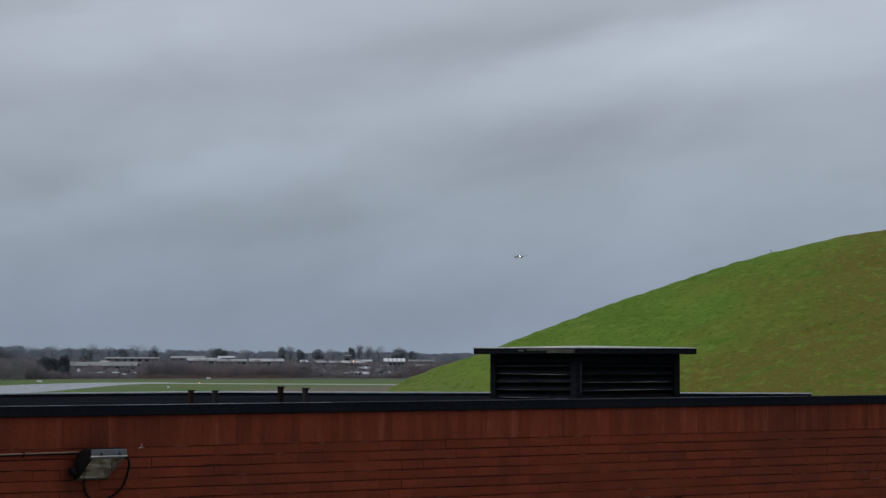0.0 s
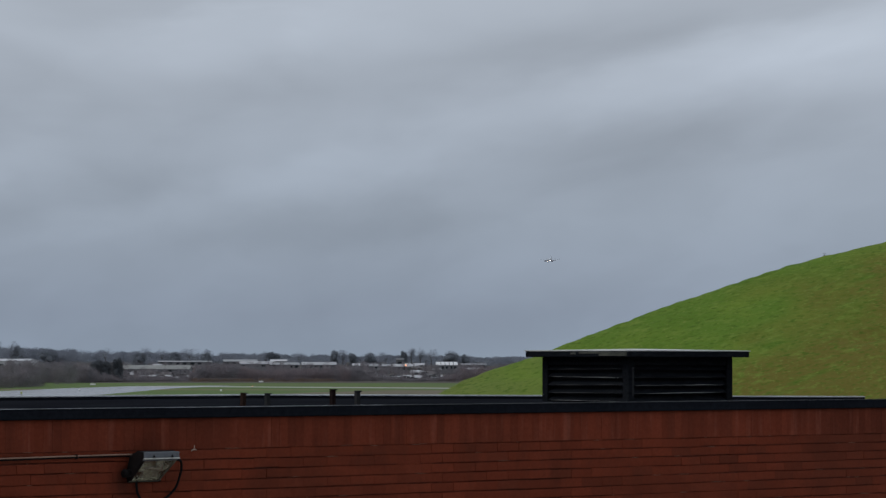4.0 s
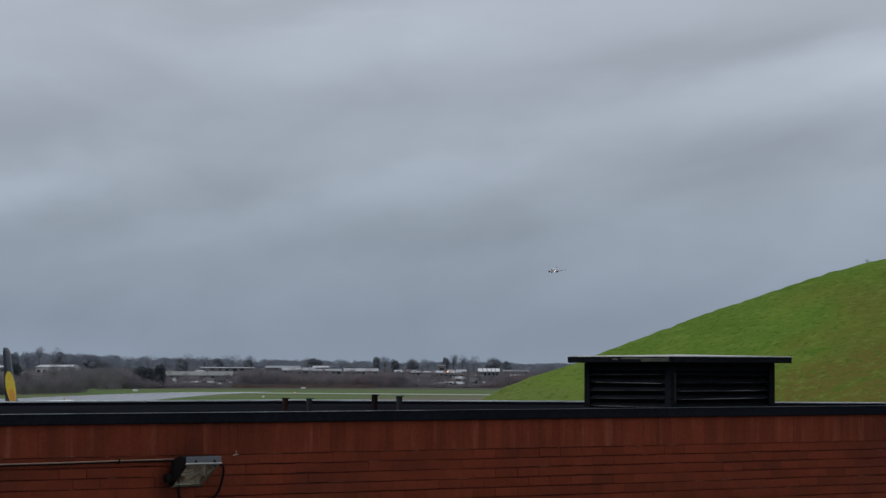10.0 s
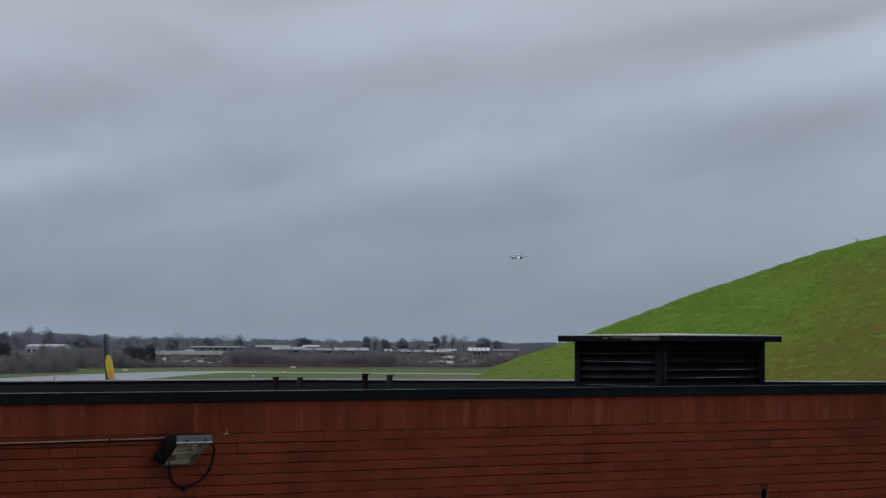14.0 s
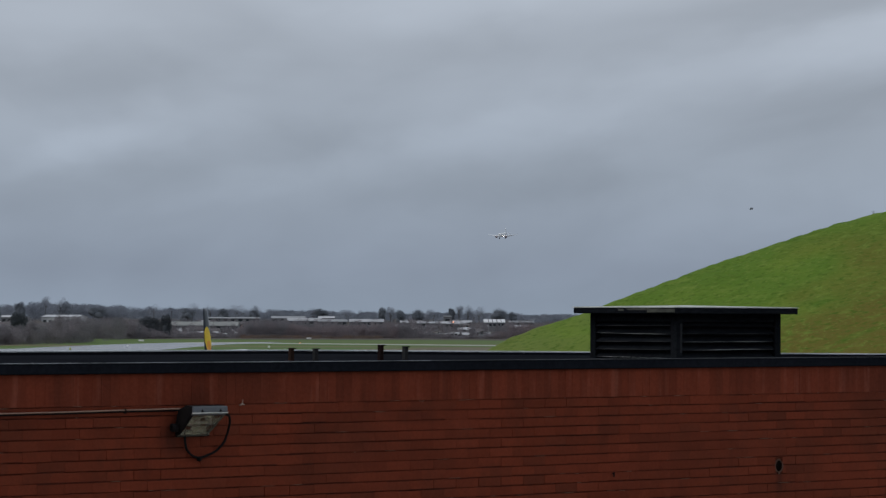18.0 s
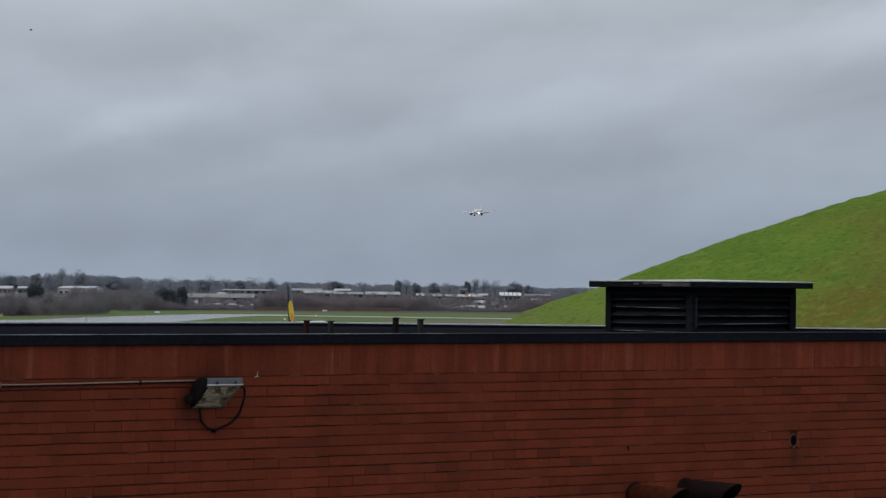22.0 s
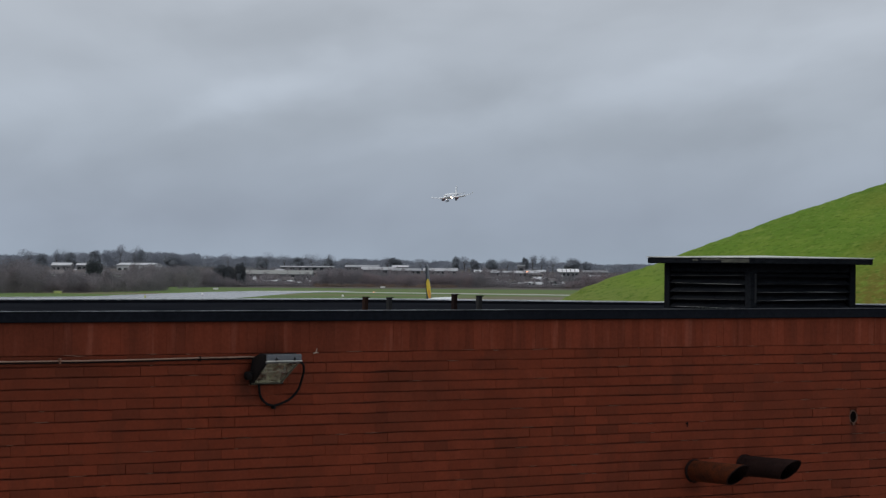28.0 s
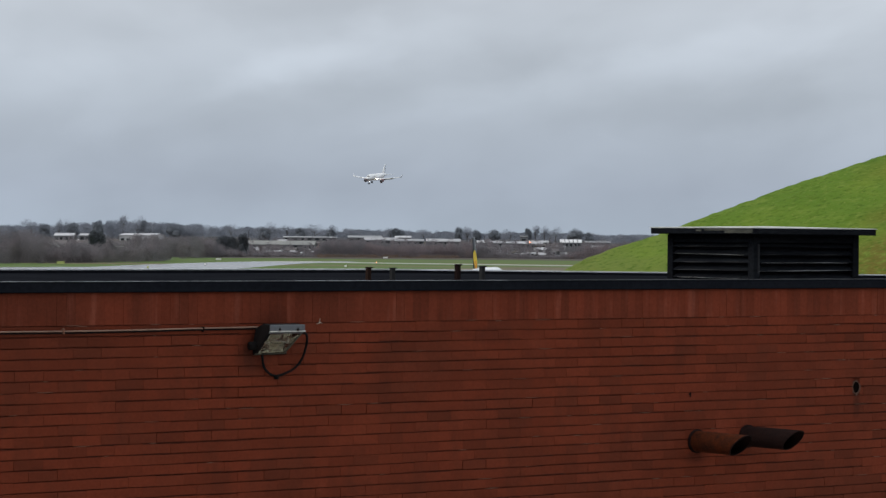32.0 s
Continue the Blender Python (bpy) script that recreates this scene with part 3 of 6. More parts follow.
def loft(bm, rings, cap=True, closed=True):
    """Skins rings of equal length, in order."""
    rows = [[bm.verts.new(p) for p in ring] for ring in rings]
    size = len(rows[0])
    for a, b in zip(rows, rows[1:]):
        for i in range(size if closed else size - 1):
            j = (i + 1) % size
            bm.faces.new((a[i], a[j], b[j], b[i]))
    if cap and closed:
        bm.faces.new(rows[0][::-1])
        bm.faces.new(rows[-1])
    bmesh.ops.recalc_face_normals(bm, faces=bm.faces)
    return bm


def tube(bm, points, radius, sides=8, taper=None):
    pts = [Vector(p) for p in points]
    rings = []
    for i, p in enumerate(pts):
        way = (pts[min(i + 1, len(pts) - 1)] - pts[max(i - 1, 0)]).normalized()
        side = way.cross(Vector((0, 0, 1)) if abs(way.z) < 0.95 else Vector((1, 0, 0))).normalized()
        up = side.cross(way)
        r = radius if taper is None else radius + (taper - radius) * i / (len(pts) - 1)
        rings.append([p + r * (math.cos(k * math.tau / sides) * side + math.sin(k * math.tau / sides) * up) for k in range(sides)])
    return loft(bm, rings)


def mesh_of(bm, name, mat, smooth=False):
    me = bpy.data.meshes.new(name)
    bm.to_mesh(me)
    bm.free()
    me.materials.append(mat)
    if smooth:
        me.shade_smooth()
    return me


def part(name, bm, mat, parent, label="", smooth=False):
    ob = new(name, mesh_of(bm, name, mat, smooth))
    ob.parent = parent
    if label:
        tagged(ob, label)
    return ob


def thing(name, m, label, category, group="", kind=""):
    ob = new(name)
    ob.matrix_world = m
    return tagged(ob, label, category, group, kind)


def solid(name, bm, mat, m, label, category, kind="", smooth=False):
    ob = new(name, mesh_of(bm, name, mat, smooth))
    ob.matrix_world = m
    return tagged(ob, label, category, kind=kind)


def quads(name, centres, across, up, mat):
    """One mesh of loose four-cornered scraps: centre, half width vector, half height vector for each."""
    c, a, b = (np.asarray(v, float) for v in (centres, across, up))
    verts = np.stack([c - a - b, c + a - b, c + a + b, c - a + b], 1).reshape(-1, 3)
    me = bpy.data.meshes.new(name)
    count = len(c)
    me.vertices.add(count * 4)
    me.vertices.foreach_set("co", verts.ravel())
    me.loops.add(count * 4)
    me.loops.foreach_set("vertex_index", np.arange(count * 4))
    me.polygons.add(count)
    me.polygons.foreach_set("loop_start", np.arange(count) * 4)
    me.polygons.foreach_set("loop_total", np.full(count, 4))
    me.update(calc_edges=True)
    me.materials.append(mat)
    return me


HOME = Matrix.Identity(4)

# ---------------------------------------------------------------- sky backdrop


def sky_backdrop():
    """The cloud deck: upright at the horizon, then leaning over towards the airfield, the same all along x."""
    bm = bmesh.new()
    loft(bm, [[(x, deck_distance(up), deck_distance(up) * math.tan(radians(up))) for x in range(-1600, 1601, 200)] for up in (-1.5, 0, 1, 2, 3, 3.75, 4.5, 5.25, 6, 6.75, 7.5, 8.4)], closed=False)
    return solid("sky_backdrop", bm, sky_material(), pose(0, 0, 12), "soft grey streaked overcast cloud cover", "sky", "structure", True)


SKY = sky_backdrop()

# ---------------------------------------------------------------- ground


def land(x, y):
    """Height of the ground: raised by the building, level airfield, then a gentle rise to the wooded hill."""
    near = 1.95 * min(1.0, max(0.0, (640 - y) / 240)) + 4.05 * min(1.0, max(0.0, (400 - y) / 250))
    far = 9.0 * min(1.0, max(0.0, (y - 1490) / 1110)) ** 1.15
    return near + far


def make_ground():
    ys = [-4500, -1500, -400, -60, 0, 40, 80, 150, 250, 400, 450, 550, 640, 750, 900, 1000, 1100, 1200, 1300, 1400, 1490, 1560, 1620, 1720, 1820, 1920, 2050, 2200, 2400, 2600, 2900, 3600, 4690]
    xs = [-4500, -2500, -1200, -700, -450, -300, -200, -120, -60, -20, 0, 20, 60, 120, 200, 300, 450, 700, 1200, 2500, 4500]
    bm = bmesh.new()
    loft(bm, [[(x, y, land(x, y)) for x in xs] for y in ys], closed=False)
    for f in bm.faces:
        if f.normal.z < 0:
            f.normal_flip()
    return solid("ground", bm, FIELD, HOME, "damp winter airfield grass, green with brownish patches", "grass", "structure", True)


make_ground()


def strip(name, a, b, width, lift, mat, label, category):
    a, b = Vector(a), Vector(b)
    side = Vector((b.y - a.y, a.x - b.x)).normalized() * width / 2
    bm = bmesh.new()
    rows = []
    for k in range(13):
        p = a.lerp(b, k / 12)
        h = land(p.x, p.y)
        rows.append([(p.x - side.x, p.y - side.y, h + lift - 0.3), (p.x - side.x, p.y - side.y, h + lift), (p.x + side.x, p.y + side.y, h + lift), (p.x + side.x, p.y + side.y, h + lift - 0.3)])
    loft(bm, rows)
    return solid(name, bm, mat, HOME, label, category, "structure")


def paved(name, edges, lift, mat, label, category):
    """A paved area between two edges: rows of y, one edge's x, the other's x."""
    bm = bmesh.new()
    loft(bm, [[(a, y, land(a, y) + lift - 0.3), (a, y, land(a, y) + lift), (b, y, land(b, y) + lift), (b, y, land(b, y) + lift - 0.3)] for y, a, b in edges])
    return solid(name, bm, mat, HOME, label, category, "structure")


paved("runway", ((700, -262, -102), (965, -150, -72), (1000, -123, -70), (1055, -118.5, -66.5), (1100, -112, -64), (1145, -106, -61), (1185, -98, -57), (1228, -89, -47), (1256, -78, -44), (1284, -50, -38)), 0.06, WET_TARMAC, "wet asphalt runway shining under the grey sky", "runway")
paved("apron", ((880, -30, 110), (980, -14, 115), (1040, 2, 118), (1090, 30, 120)), 0.05, OLD_TARMAC, "worn grey-brown tarmac apron", "apron")
strip("taxiway", (-78, 1254), (66, 1168), 25, 0.10, CONCRETE, "narrow pale concrete taxiway crossing the grass", "taxiway")
strip("parallel_taxiway", (-75, 200), (40, 800), 23, 0.03, WET_TARMAC, "wet asphalt taxiway beside the runway", "taxiway")

# unseen pale ground, added to bounce light onto the lamp, pipes and wall
strip("bounce_yard", (-30, 12), (45, 12), 46, 0.05, CONCRETE, "unseen pale concrete ground added to bounce light upwards", "pavement")

# ---------------------------------------------------------------- grass mound
MOUND_X, MOUND_Y = 22.3, 90.0


def mound_height(x, y):
    crest = 16.4 - 0.0668 * max(0.0, MOUND_X - x) ** 1.52 - 0.02 * max(0.0, x - MOUND_X) ** 1.7 + float(np.interp(x, (2.5, 3.6, 4.5, 5.3, 6.2, 7.5, 8.5, 12, 14.5, 17, 19.5), (-0.1, 0.12, 0.21, 0.16, 0.06, 0.0, -0.06, -0.06, -0.03, 0.0, -0.04)))
    back = abs(y - MOUND_Y)
    fall = 0.42 * back ** 1.12 if y < MOUND_Y else 0.30 * back ** 1.2
    rough = 0.045 * noise.noise((x * 0.5, y * 0.4, 3.0)) + 0.035 * noise.noise((x * 1.7, y * 1.3, 8.0)) + 0.035 * noise.noise((x * 3.1, y * 2.6, 21.0))
    # little ledges that sheep or slips have worn across the slope
    ledge = 0.17 * max(0.0, noise.noise((x * 0.45, y * 1.5, 15.0)) - 0.15) / 0.4 * min(1.0, max(0.0, (MOUND_Y - y) / 4))
    return crest - fall + rough - ledge


def make_mound():
    bm = bmesh.new()
    rows = []
    for j in range(136):
        y = 58 + 0.26 * j if j < 125 else 90.5 + 4.0 * (j - 124)
        rows.append([(-22 + 0.5 * i, y, max(2.0, mound_height(-22 + 0.5 * i, y))) for i in range(40)] + [(-2 + 0.22 * i, y, mound_height(-2 + 0.22 * i, y)) for i in range(130)] + [(27 + 1.5 * i, y, mound_height(27 + 1.5 * i, y)) for i in range(34)])
    loft(bm, rows, closed=False)
    for f in bm.faces:
        if f.normal.z < 0:
            f.normal_flip()
    solid("grass_mound", bm, GRASS, HOME, "steep turfed mound of bright green grass with yellowish patches", "grass mound", "structure", True)
    rng = np.random.default_rng(5)
    count = 34000
    x, y = rng.uniform(1, 26, count), 61 + 29.6 * rng.random(count) ** 0.8
    keep, z = [], []
    for a, b in zip(x, y):
        h = mound_height(a, b)
        # clumps: denser and longer where the coarse grass grows
        dense = noise.noise((a * 0.45, b * 1.7, 15.0)) + 0.25 * noise.noise((a * 2.6, b * 1.4, 5.0))
        z.append(h)
        keep.append(h > 10.2 and dense > 0.48)
    keep, z = np.array(keep), np.array(z)
    x, y, z = x[keep], y[keep], z[keep]
    count = len(x)
    turn, tall = rng.uniform(0, math.pi, count), rng.uniform(0.006, 0.022, count)
    wide = rng.uniform(0.03, 0.10, count)
    centre = np.c_[x, y, z + 0.012]
    slope = np.array([(mound_height(a + 0.1, b) - mound_height(a - 0.1, b), mound_height(a, b + 0.1) - mound_height(a, b - 0.1)) for a, b in zip(x, y)]) / 0.2
    across = np.c_[np.cos(turn) * wide, np.sin(turn) * wide, (np.cos(turn) * slope[:, 0] + np.sin(turn) * slope[:, 1]) * wide]
    up = np.c_[rng.normal(0, 0.3, count) * tall, tall, tall * (slope[:, 1] + rng.uniform(0.0, 0.35, count))]
    ob = new("mound_grass", quads("mound_grass", centre, across, up, BLADES))
    tagged(ob, "short uneven blades and tufts of green grass on the mound", "grass", kind="stuff")


make_mound()


def weed(x, y, seed):
    """A few dry stalks on the mound's ridge."""
    r = random.Random(seed)
    ob = thing("weed_tuft", pose(x, y, mound_height(x, y) - 0.03), "thin dry weed stalks on the grassy ridge", "weed")
    for k in range(7):
        a, tall = r.uniform(0, math.tau), r.uniform(0.06, 0.12)
        lean = r.uniform(0.03, 0.09)
        tip = (lean * math.cos(a), lean * math.sin(a) * 0.5, tall)
        bm = bmesh.new()
        tube(bm, [(0, 0, 0), (tip[0] * 0.3, tip[1] * 0.3, tall * 0.5), tip], 0.0045, 5, 0.002)
        stalk = part("stalk", bm, DRY_STALK, ob)
        bm = bmesh.new()
        tube(bm, [(tip[0] * 0.95, tip[1], tall * 0.93), (tip[0] * 1.1, tip[1], tall * 1.06)], 0.007, 6, 0.003)
        part("seed_head", bm, DRY_STALK, stalk)


weed(16.2, MOUND_Y, 3)

# ---------------------------------------------------------------- brick building
TOP, BED, LONG = 11.589, 0.0752, 0.2238  # top of the brickwork, course height, brick length with its joint
LEFT_END, RIGHT_END = -9.0, 12.0
COPING_TOP = 11.67


def make_building():
    bm = bmesh.new()
    box(bm, LEFT_END, RIGHT_END, 0.012, 0.30, 6.0, TOP)
    wall = solid("wall_front", bm, MORTAR, WALL, "long red brick wall with dark recessed joints", "wall", "structure")
    for name, size in (("wall_back", (LEFT_END, RIGHT_END, 5.42, 5.62)), ("wall_side", (LEFT_END, LEFT_END + 0.25, 0.30, 5.42)), ("wall_side", (RIGHT_END - 0.25, RIGHT_END, 0.30, 5.42))):
        bm = bmesh.new()
        box(bm, *size, 5.0, 11.52)
        solid(name, bm, MORTAR, WALL, "plain red brick wall of the low building", "wall", "structure")
    bm = bmesh.new()
    loft(bm, [[(x, 0.30, 11.3), (x, 5.40, 11.3), (x, 5.40, z - 0.034), (x, 0.30, 11.60)] for x, z in ((LEFT_END + 0.25, 11.67), (3.2, 11.67), (RIGHT_END - 0.25, 11.588))])
    solid("roof", bm, ROOF_FELT, WALL, "flat roof covered with damp dark roofing felt", "roof", "structure")
    bm = bmesh.new()
    box(bm, LEFT_END, RIGHT_END, -0.035, 0.30, TOP + 0.002, COPING_TOP - 0.006, 0.006)
    coping = solid("coping", bm, BLACK_METAL, WALL, "black metal fascia and coping along the wall top", "coping", "structure")
    rng = random.Random(4)
    s = LEFT_END
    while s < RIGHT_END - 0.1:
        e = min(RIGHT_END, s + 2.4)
        # the coping's sky highlight is given as a pale colour, dull further along
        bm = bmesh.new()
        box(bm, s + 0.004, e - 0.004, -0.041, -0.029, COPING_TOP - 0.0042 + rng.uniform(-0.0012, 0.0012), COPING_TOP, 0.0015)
        part("edge_trim", bm, EDGE_HIGHLIGHT if s < -0.5 else DULL_EDGE, coping, "thin metal edge with a highlight in its colour" if s < -0.5 else "thin dull metal edge")
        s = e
    # kerb at the far side of the roof
    bm = bmesh.new()
    loft(bm, [[(x, 5.40, 11.59), (x, 5.62, 11.53), (x, 5.62, z - 0.045), (x, 5.40, z - 0.045)] for x, z in ((LEFT_END, 11.67), (3.2, 11.67), (RIGHT_END, 11.585))])
    kerb = solid("roof_kerb", bm, FELT, WALL, "low felted kerb along the far roof edge", "roof kerb", "structure")
    bm = bmesh.new()
    loft(bm, [[(x, 5.385, z - 0.044), (x, 5.66, z - 0.044), (x, 5.66, z), (x, 5.385, z)] for x, z in ((LEFT_END, 11.67), (3.2, 11.67), (RIGHT_END, 11.585))])
    part("kerb_cap", bm, KERB_METAL, kerb, "black metal kerb capping")
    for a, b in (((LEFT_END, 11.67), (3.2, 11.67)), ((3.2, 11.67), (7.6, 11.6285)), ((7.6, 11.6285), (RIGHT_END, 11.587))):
        # pale colour stands for the highlight on the kerb's edge
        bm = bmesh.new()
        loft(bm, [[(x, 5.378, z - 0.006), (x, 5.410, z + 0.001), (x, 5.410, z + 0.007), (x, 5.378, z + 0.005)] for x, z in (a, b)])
        part("kerb_edge", bm, KERB_HIGHLIGHT, kerb, "thin kerb edge with a highlight in its colour")
    return wall


FRONT = make_building()
# unseen wall added behind the camera to cut the sky light on the brickwork
bm = bmesh.new()
box(bm, -45, 45, -3.2, -2.8, 5.9, 17.5)
solid("unseen_rear_wall", bm, MORTAR, HOME, "unseen plain dark brick wall added behind the camera", "wall", "structure")

# ---------------------------------------------------------------- roof vent


def make_vent():
    s0, s1, w0, w1, base, head = 3.93, 5.20, 0.80, 1.92, 11.60, 12.036
    vent = thing("roof_vent", WALL, "black louvred timber roof vent with a flat overhanging lid", "roof vent")

    # kerb it stands on, and a solid dark core in place of the unlit inside
    bm = bmesh.new()
    box(bm, s0 - 0.02, s1 + 0.02, w0 - 0.02, w1 + 0.02, base, base + 0.04, 0.005)
    part("upstand", bm, FELT, vent)
    bm = bmesh.new()
    box(bm, s0 + 0.070, s1 - 0.070, w0 + 0.070, w1 - 0.070, base + 0.04, head)
    part("dark_core", bm, VENT_CORE, vent, "dark core in place of the unlit interior")
    post = 0.075
    for x in (s0, s1 - post):
        for y in (w0, w1 - post):
            bm = bmesh.new()
            box(bm, x, x + post, y, y + post, base + 0.04, head, 0.006)
            part("corner_post", bm, BLACK_WOOD, vent)
    bm = bmesh.new()
    box(bm, s0 + 0.046, s0 + 0.070, w0 - 0.0015, w0 + 0.004, base + 0.10, head - 0.085, 0.001)
    part("worn_strip", bm, DULL_POST, vent, "strip of the corner post worn grey")
    for y in (w0 + 0.008, w1 - post + 0.008):
        bm = bmesh.new()
        box(bm, s0 + post, s1 - post, y, y + 0.05, head - 0.072, head, 0.004)
        part("head_rail", bm, BLACK_WOOD, vent)
    for x in (s0 + 0.008, s1 - post + 0.008):
        bm = bmesh.new()
        box(bm, x, x + 0.05, w0 + post, w1 - post, head - 0.072, head, 0.004)
        part("head_rail", bm, BLACK_WOOD, vent)
    rng = random.Random(9)
    pitch = 0.069
    for k in range(6):
        z = base + 0.052 + pitch * k
        for face in range(4):
            along = (s0 + post, s1 - post) if face % 2 == 0 else (w0 + post, w1 - post)
            tilt = rng.uniform(-0.0045, 0.0045)
            # a slat slopes outwards and down
            front = [(0.004, z), (0.012, z + 0.008), (0.073, z + 0.050), (0.073, z + 0.036)]
            rings = []
            for q, a in enumerate(along):
                ring = []
                for d, h in front:
                    h += tilt * (1 if q else -1)
                    ring.append(((a, w0 + d, h), (s1 - d, a, h), (a, w1 - d, h), (s0 + d, a, h))[face])
                rings.append(ring)
            bm = bmesh.new()
            loft(bm, rings)
            slat = part("slat", bm, BLACK_WOOD, vent)
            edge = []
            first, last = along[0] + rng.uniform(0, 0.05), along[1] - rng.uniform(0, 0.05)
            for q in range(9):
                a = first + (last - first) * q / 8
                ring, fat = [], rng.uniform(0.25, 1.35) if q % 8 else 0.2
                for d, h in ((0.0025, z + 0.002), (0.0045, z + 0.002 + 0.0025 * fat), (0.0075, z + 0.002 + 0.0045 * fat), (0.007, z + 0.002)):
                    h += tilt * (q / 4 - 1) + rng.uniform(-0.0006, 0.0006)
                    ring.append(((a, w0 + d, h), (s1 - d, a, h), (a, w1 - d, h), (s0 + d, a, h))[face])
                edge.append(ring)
            # pale strips on the lower slats, fainter ones higher up
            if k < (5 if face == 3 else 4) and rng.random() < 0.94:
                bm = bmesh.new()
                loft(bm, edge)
                part("pale_edge", bm, SLAT_EDGE if k < (4 if face == 3 else 3) and rng.random() < 0.8 else FAINT_EDGE, slat, "pale strip along the slat edge")
    over = 0.105
    bm = bmesh.new()
    box(bm, s0 - over, s1 + over, w0 - over, w1 + over, head, head + 0.052, 0.006)
    lid = part("lid", bm, BLACK_WOOD, vent, "flat black overhanging lid")
    # shallow hipped top sheet
    bm = bmesh.new()
    c = ((s0 + s1) / 2, (w0 + w1) / 2, head + 0.076)
    corners = [(s0 - over - 0.006, w0 - over - 0.006), (s1 + over + 0.006, w0 - over - 0.006), (s1 + over + 0.006, w1 + over + 0.006), (s0 - over - 0.006, w1 + over + 0.006)]
    low = [bm.verts.new((x, y, head + 0.052)) for x, y in corners]
    top = [bm.verts.new((x, y, head + 0.060)) for x, y in corners]
    apex = bm.verts.new(c)
    for i in range(4):
        j = (i + 1) % 4
        bm.faces.new((low[i], low[j], top[j], top[i]))
        bm.faces.new((top[i], top[j], apex))
    bm.faces.new(low[::-1])
    part("top_sheet", bm, LEAD, vent, "pale metal sheet over the lid")
    # a weathered bare stretch on the lid's end face
    bm = bmesh.new()
    box(bm, s0 - over - 0.004, s0 - over + 0.004, w0 - over + 0.012, w0 - over + 0.36, head + 0.010, head + 0.044, 0.002)
    box(bm, s0 - over - 0.003, s0 - over + 0.004, w0 - over + 0.36, w0 - over + 0.62, head + 0.030, head + 0.047, 0.002)
    box(bm, s0 - over - 0.003, s0 - over + 0.004, w0 - over + 0.66, w0 - over + 0.73, head + 0.024, head + 0.040, 0.002)
    part("bare_patch", bm, MOSSY, vent, "strip of lid edge where the paint has flaked off")


make_vent()

# ---------------------------------------------------------------- roof brackets


def bracket(s, w, top, mat, lean, label):
    ob = thing("roof_bracket", WALL @ pose(s, w, 11.60, 0, lean, 0), label, "bracket", "brackets along the roof edge")
    h = top - 11.60
    bm = bmesh.new()
    loft(bm, [[(-0.018, 0, z), (0.018, 0, z), (0.018, 0.006, z), (-0.012, 0.006, z), (-0.012, 0.036, z), (-0.018, 0.036, z)] for z in (0.006, h)])
    part("upright", bm, mat, ob)
    bm = bmesh.new()
    box(bm, -0.045, 0.045, -0.03, 0.06, 0.0, 0.006, 0.001)
    part("foot_plate", bm, mat, ob)
    bm = bmesh.new()
    box(bm, -0.026, 0.03, -0.008, 0.03, h, h + 0.009, 0.001)
    part("top_plate", bm, mat, ob)


bracket(1.174, 2.6, 11.722, BRACKET_RUST, 1.5, "short rusty steel angle bracket standing on the felt roof")
bracket(1.429, 2.6, 11.717, BRACKET_GREY, -0.6, "short grey steel angle bracket standing on the felt roof")
bracket(1.366, 1.6, 11.760, DARK_RUST, 0.5, "short dark corroded angle bracket standing on the felt roof")
bracket(1.625, 1.6, 11.746, BRACKET_GREY, -0.4, "short dull grey angle bracket standing on the felt roof")

# ---------------------------------------------------------------- floodlight


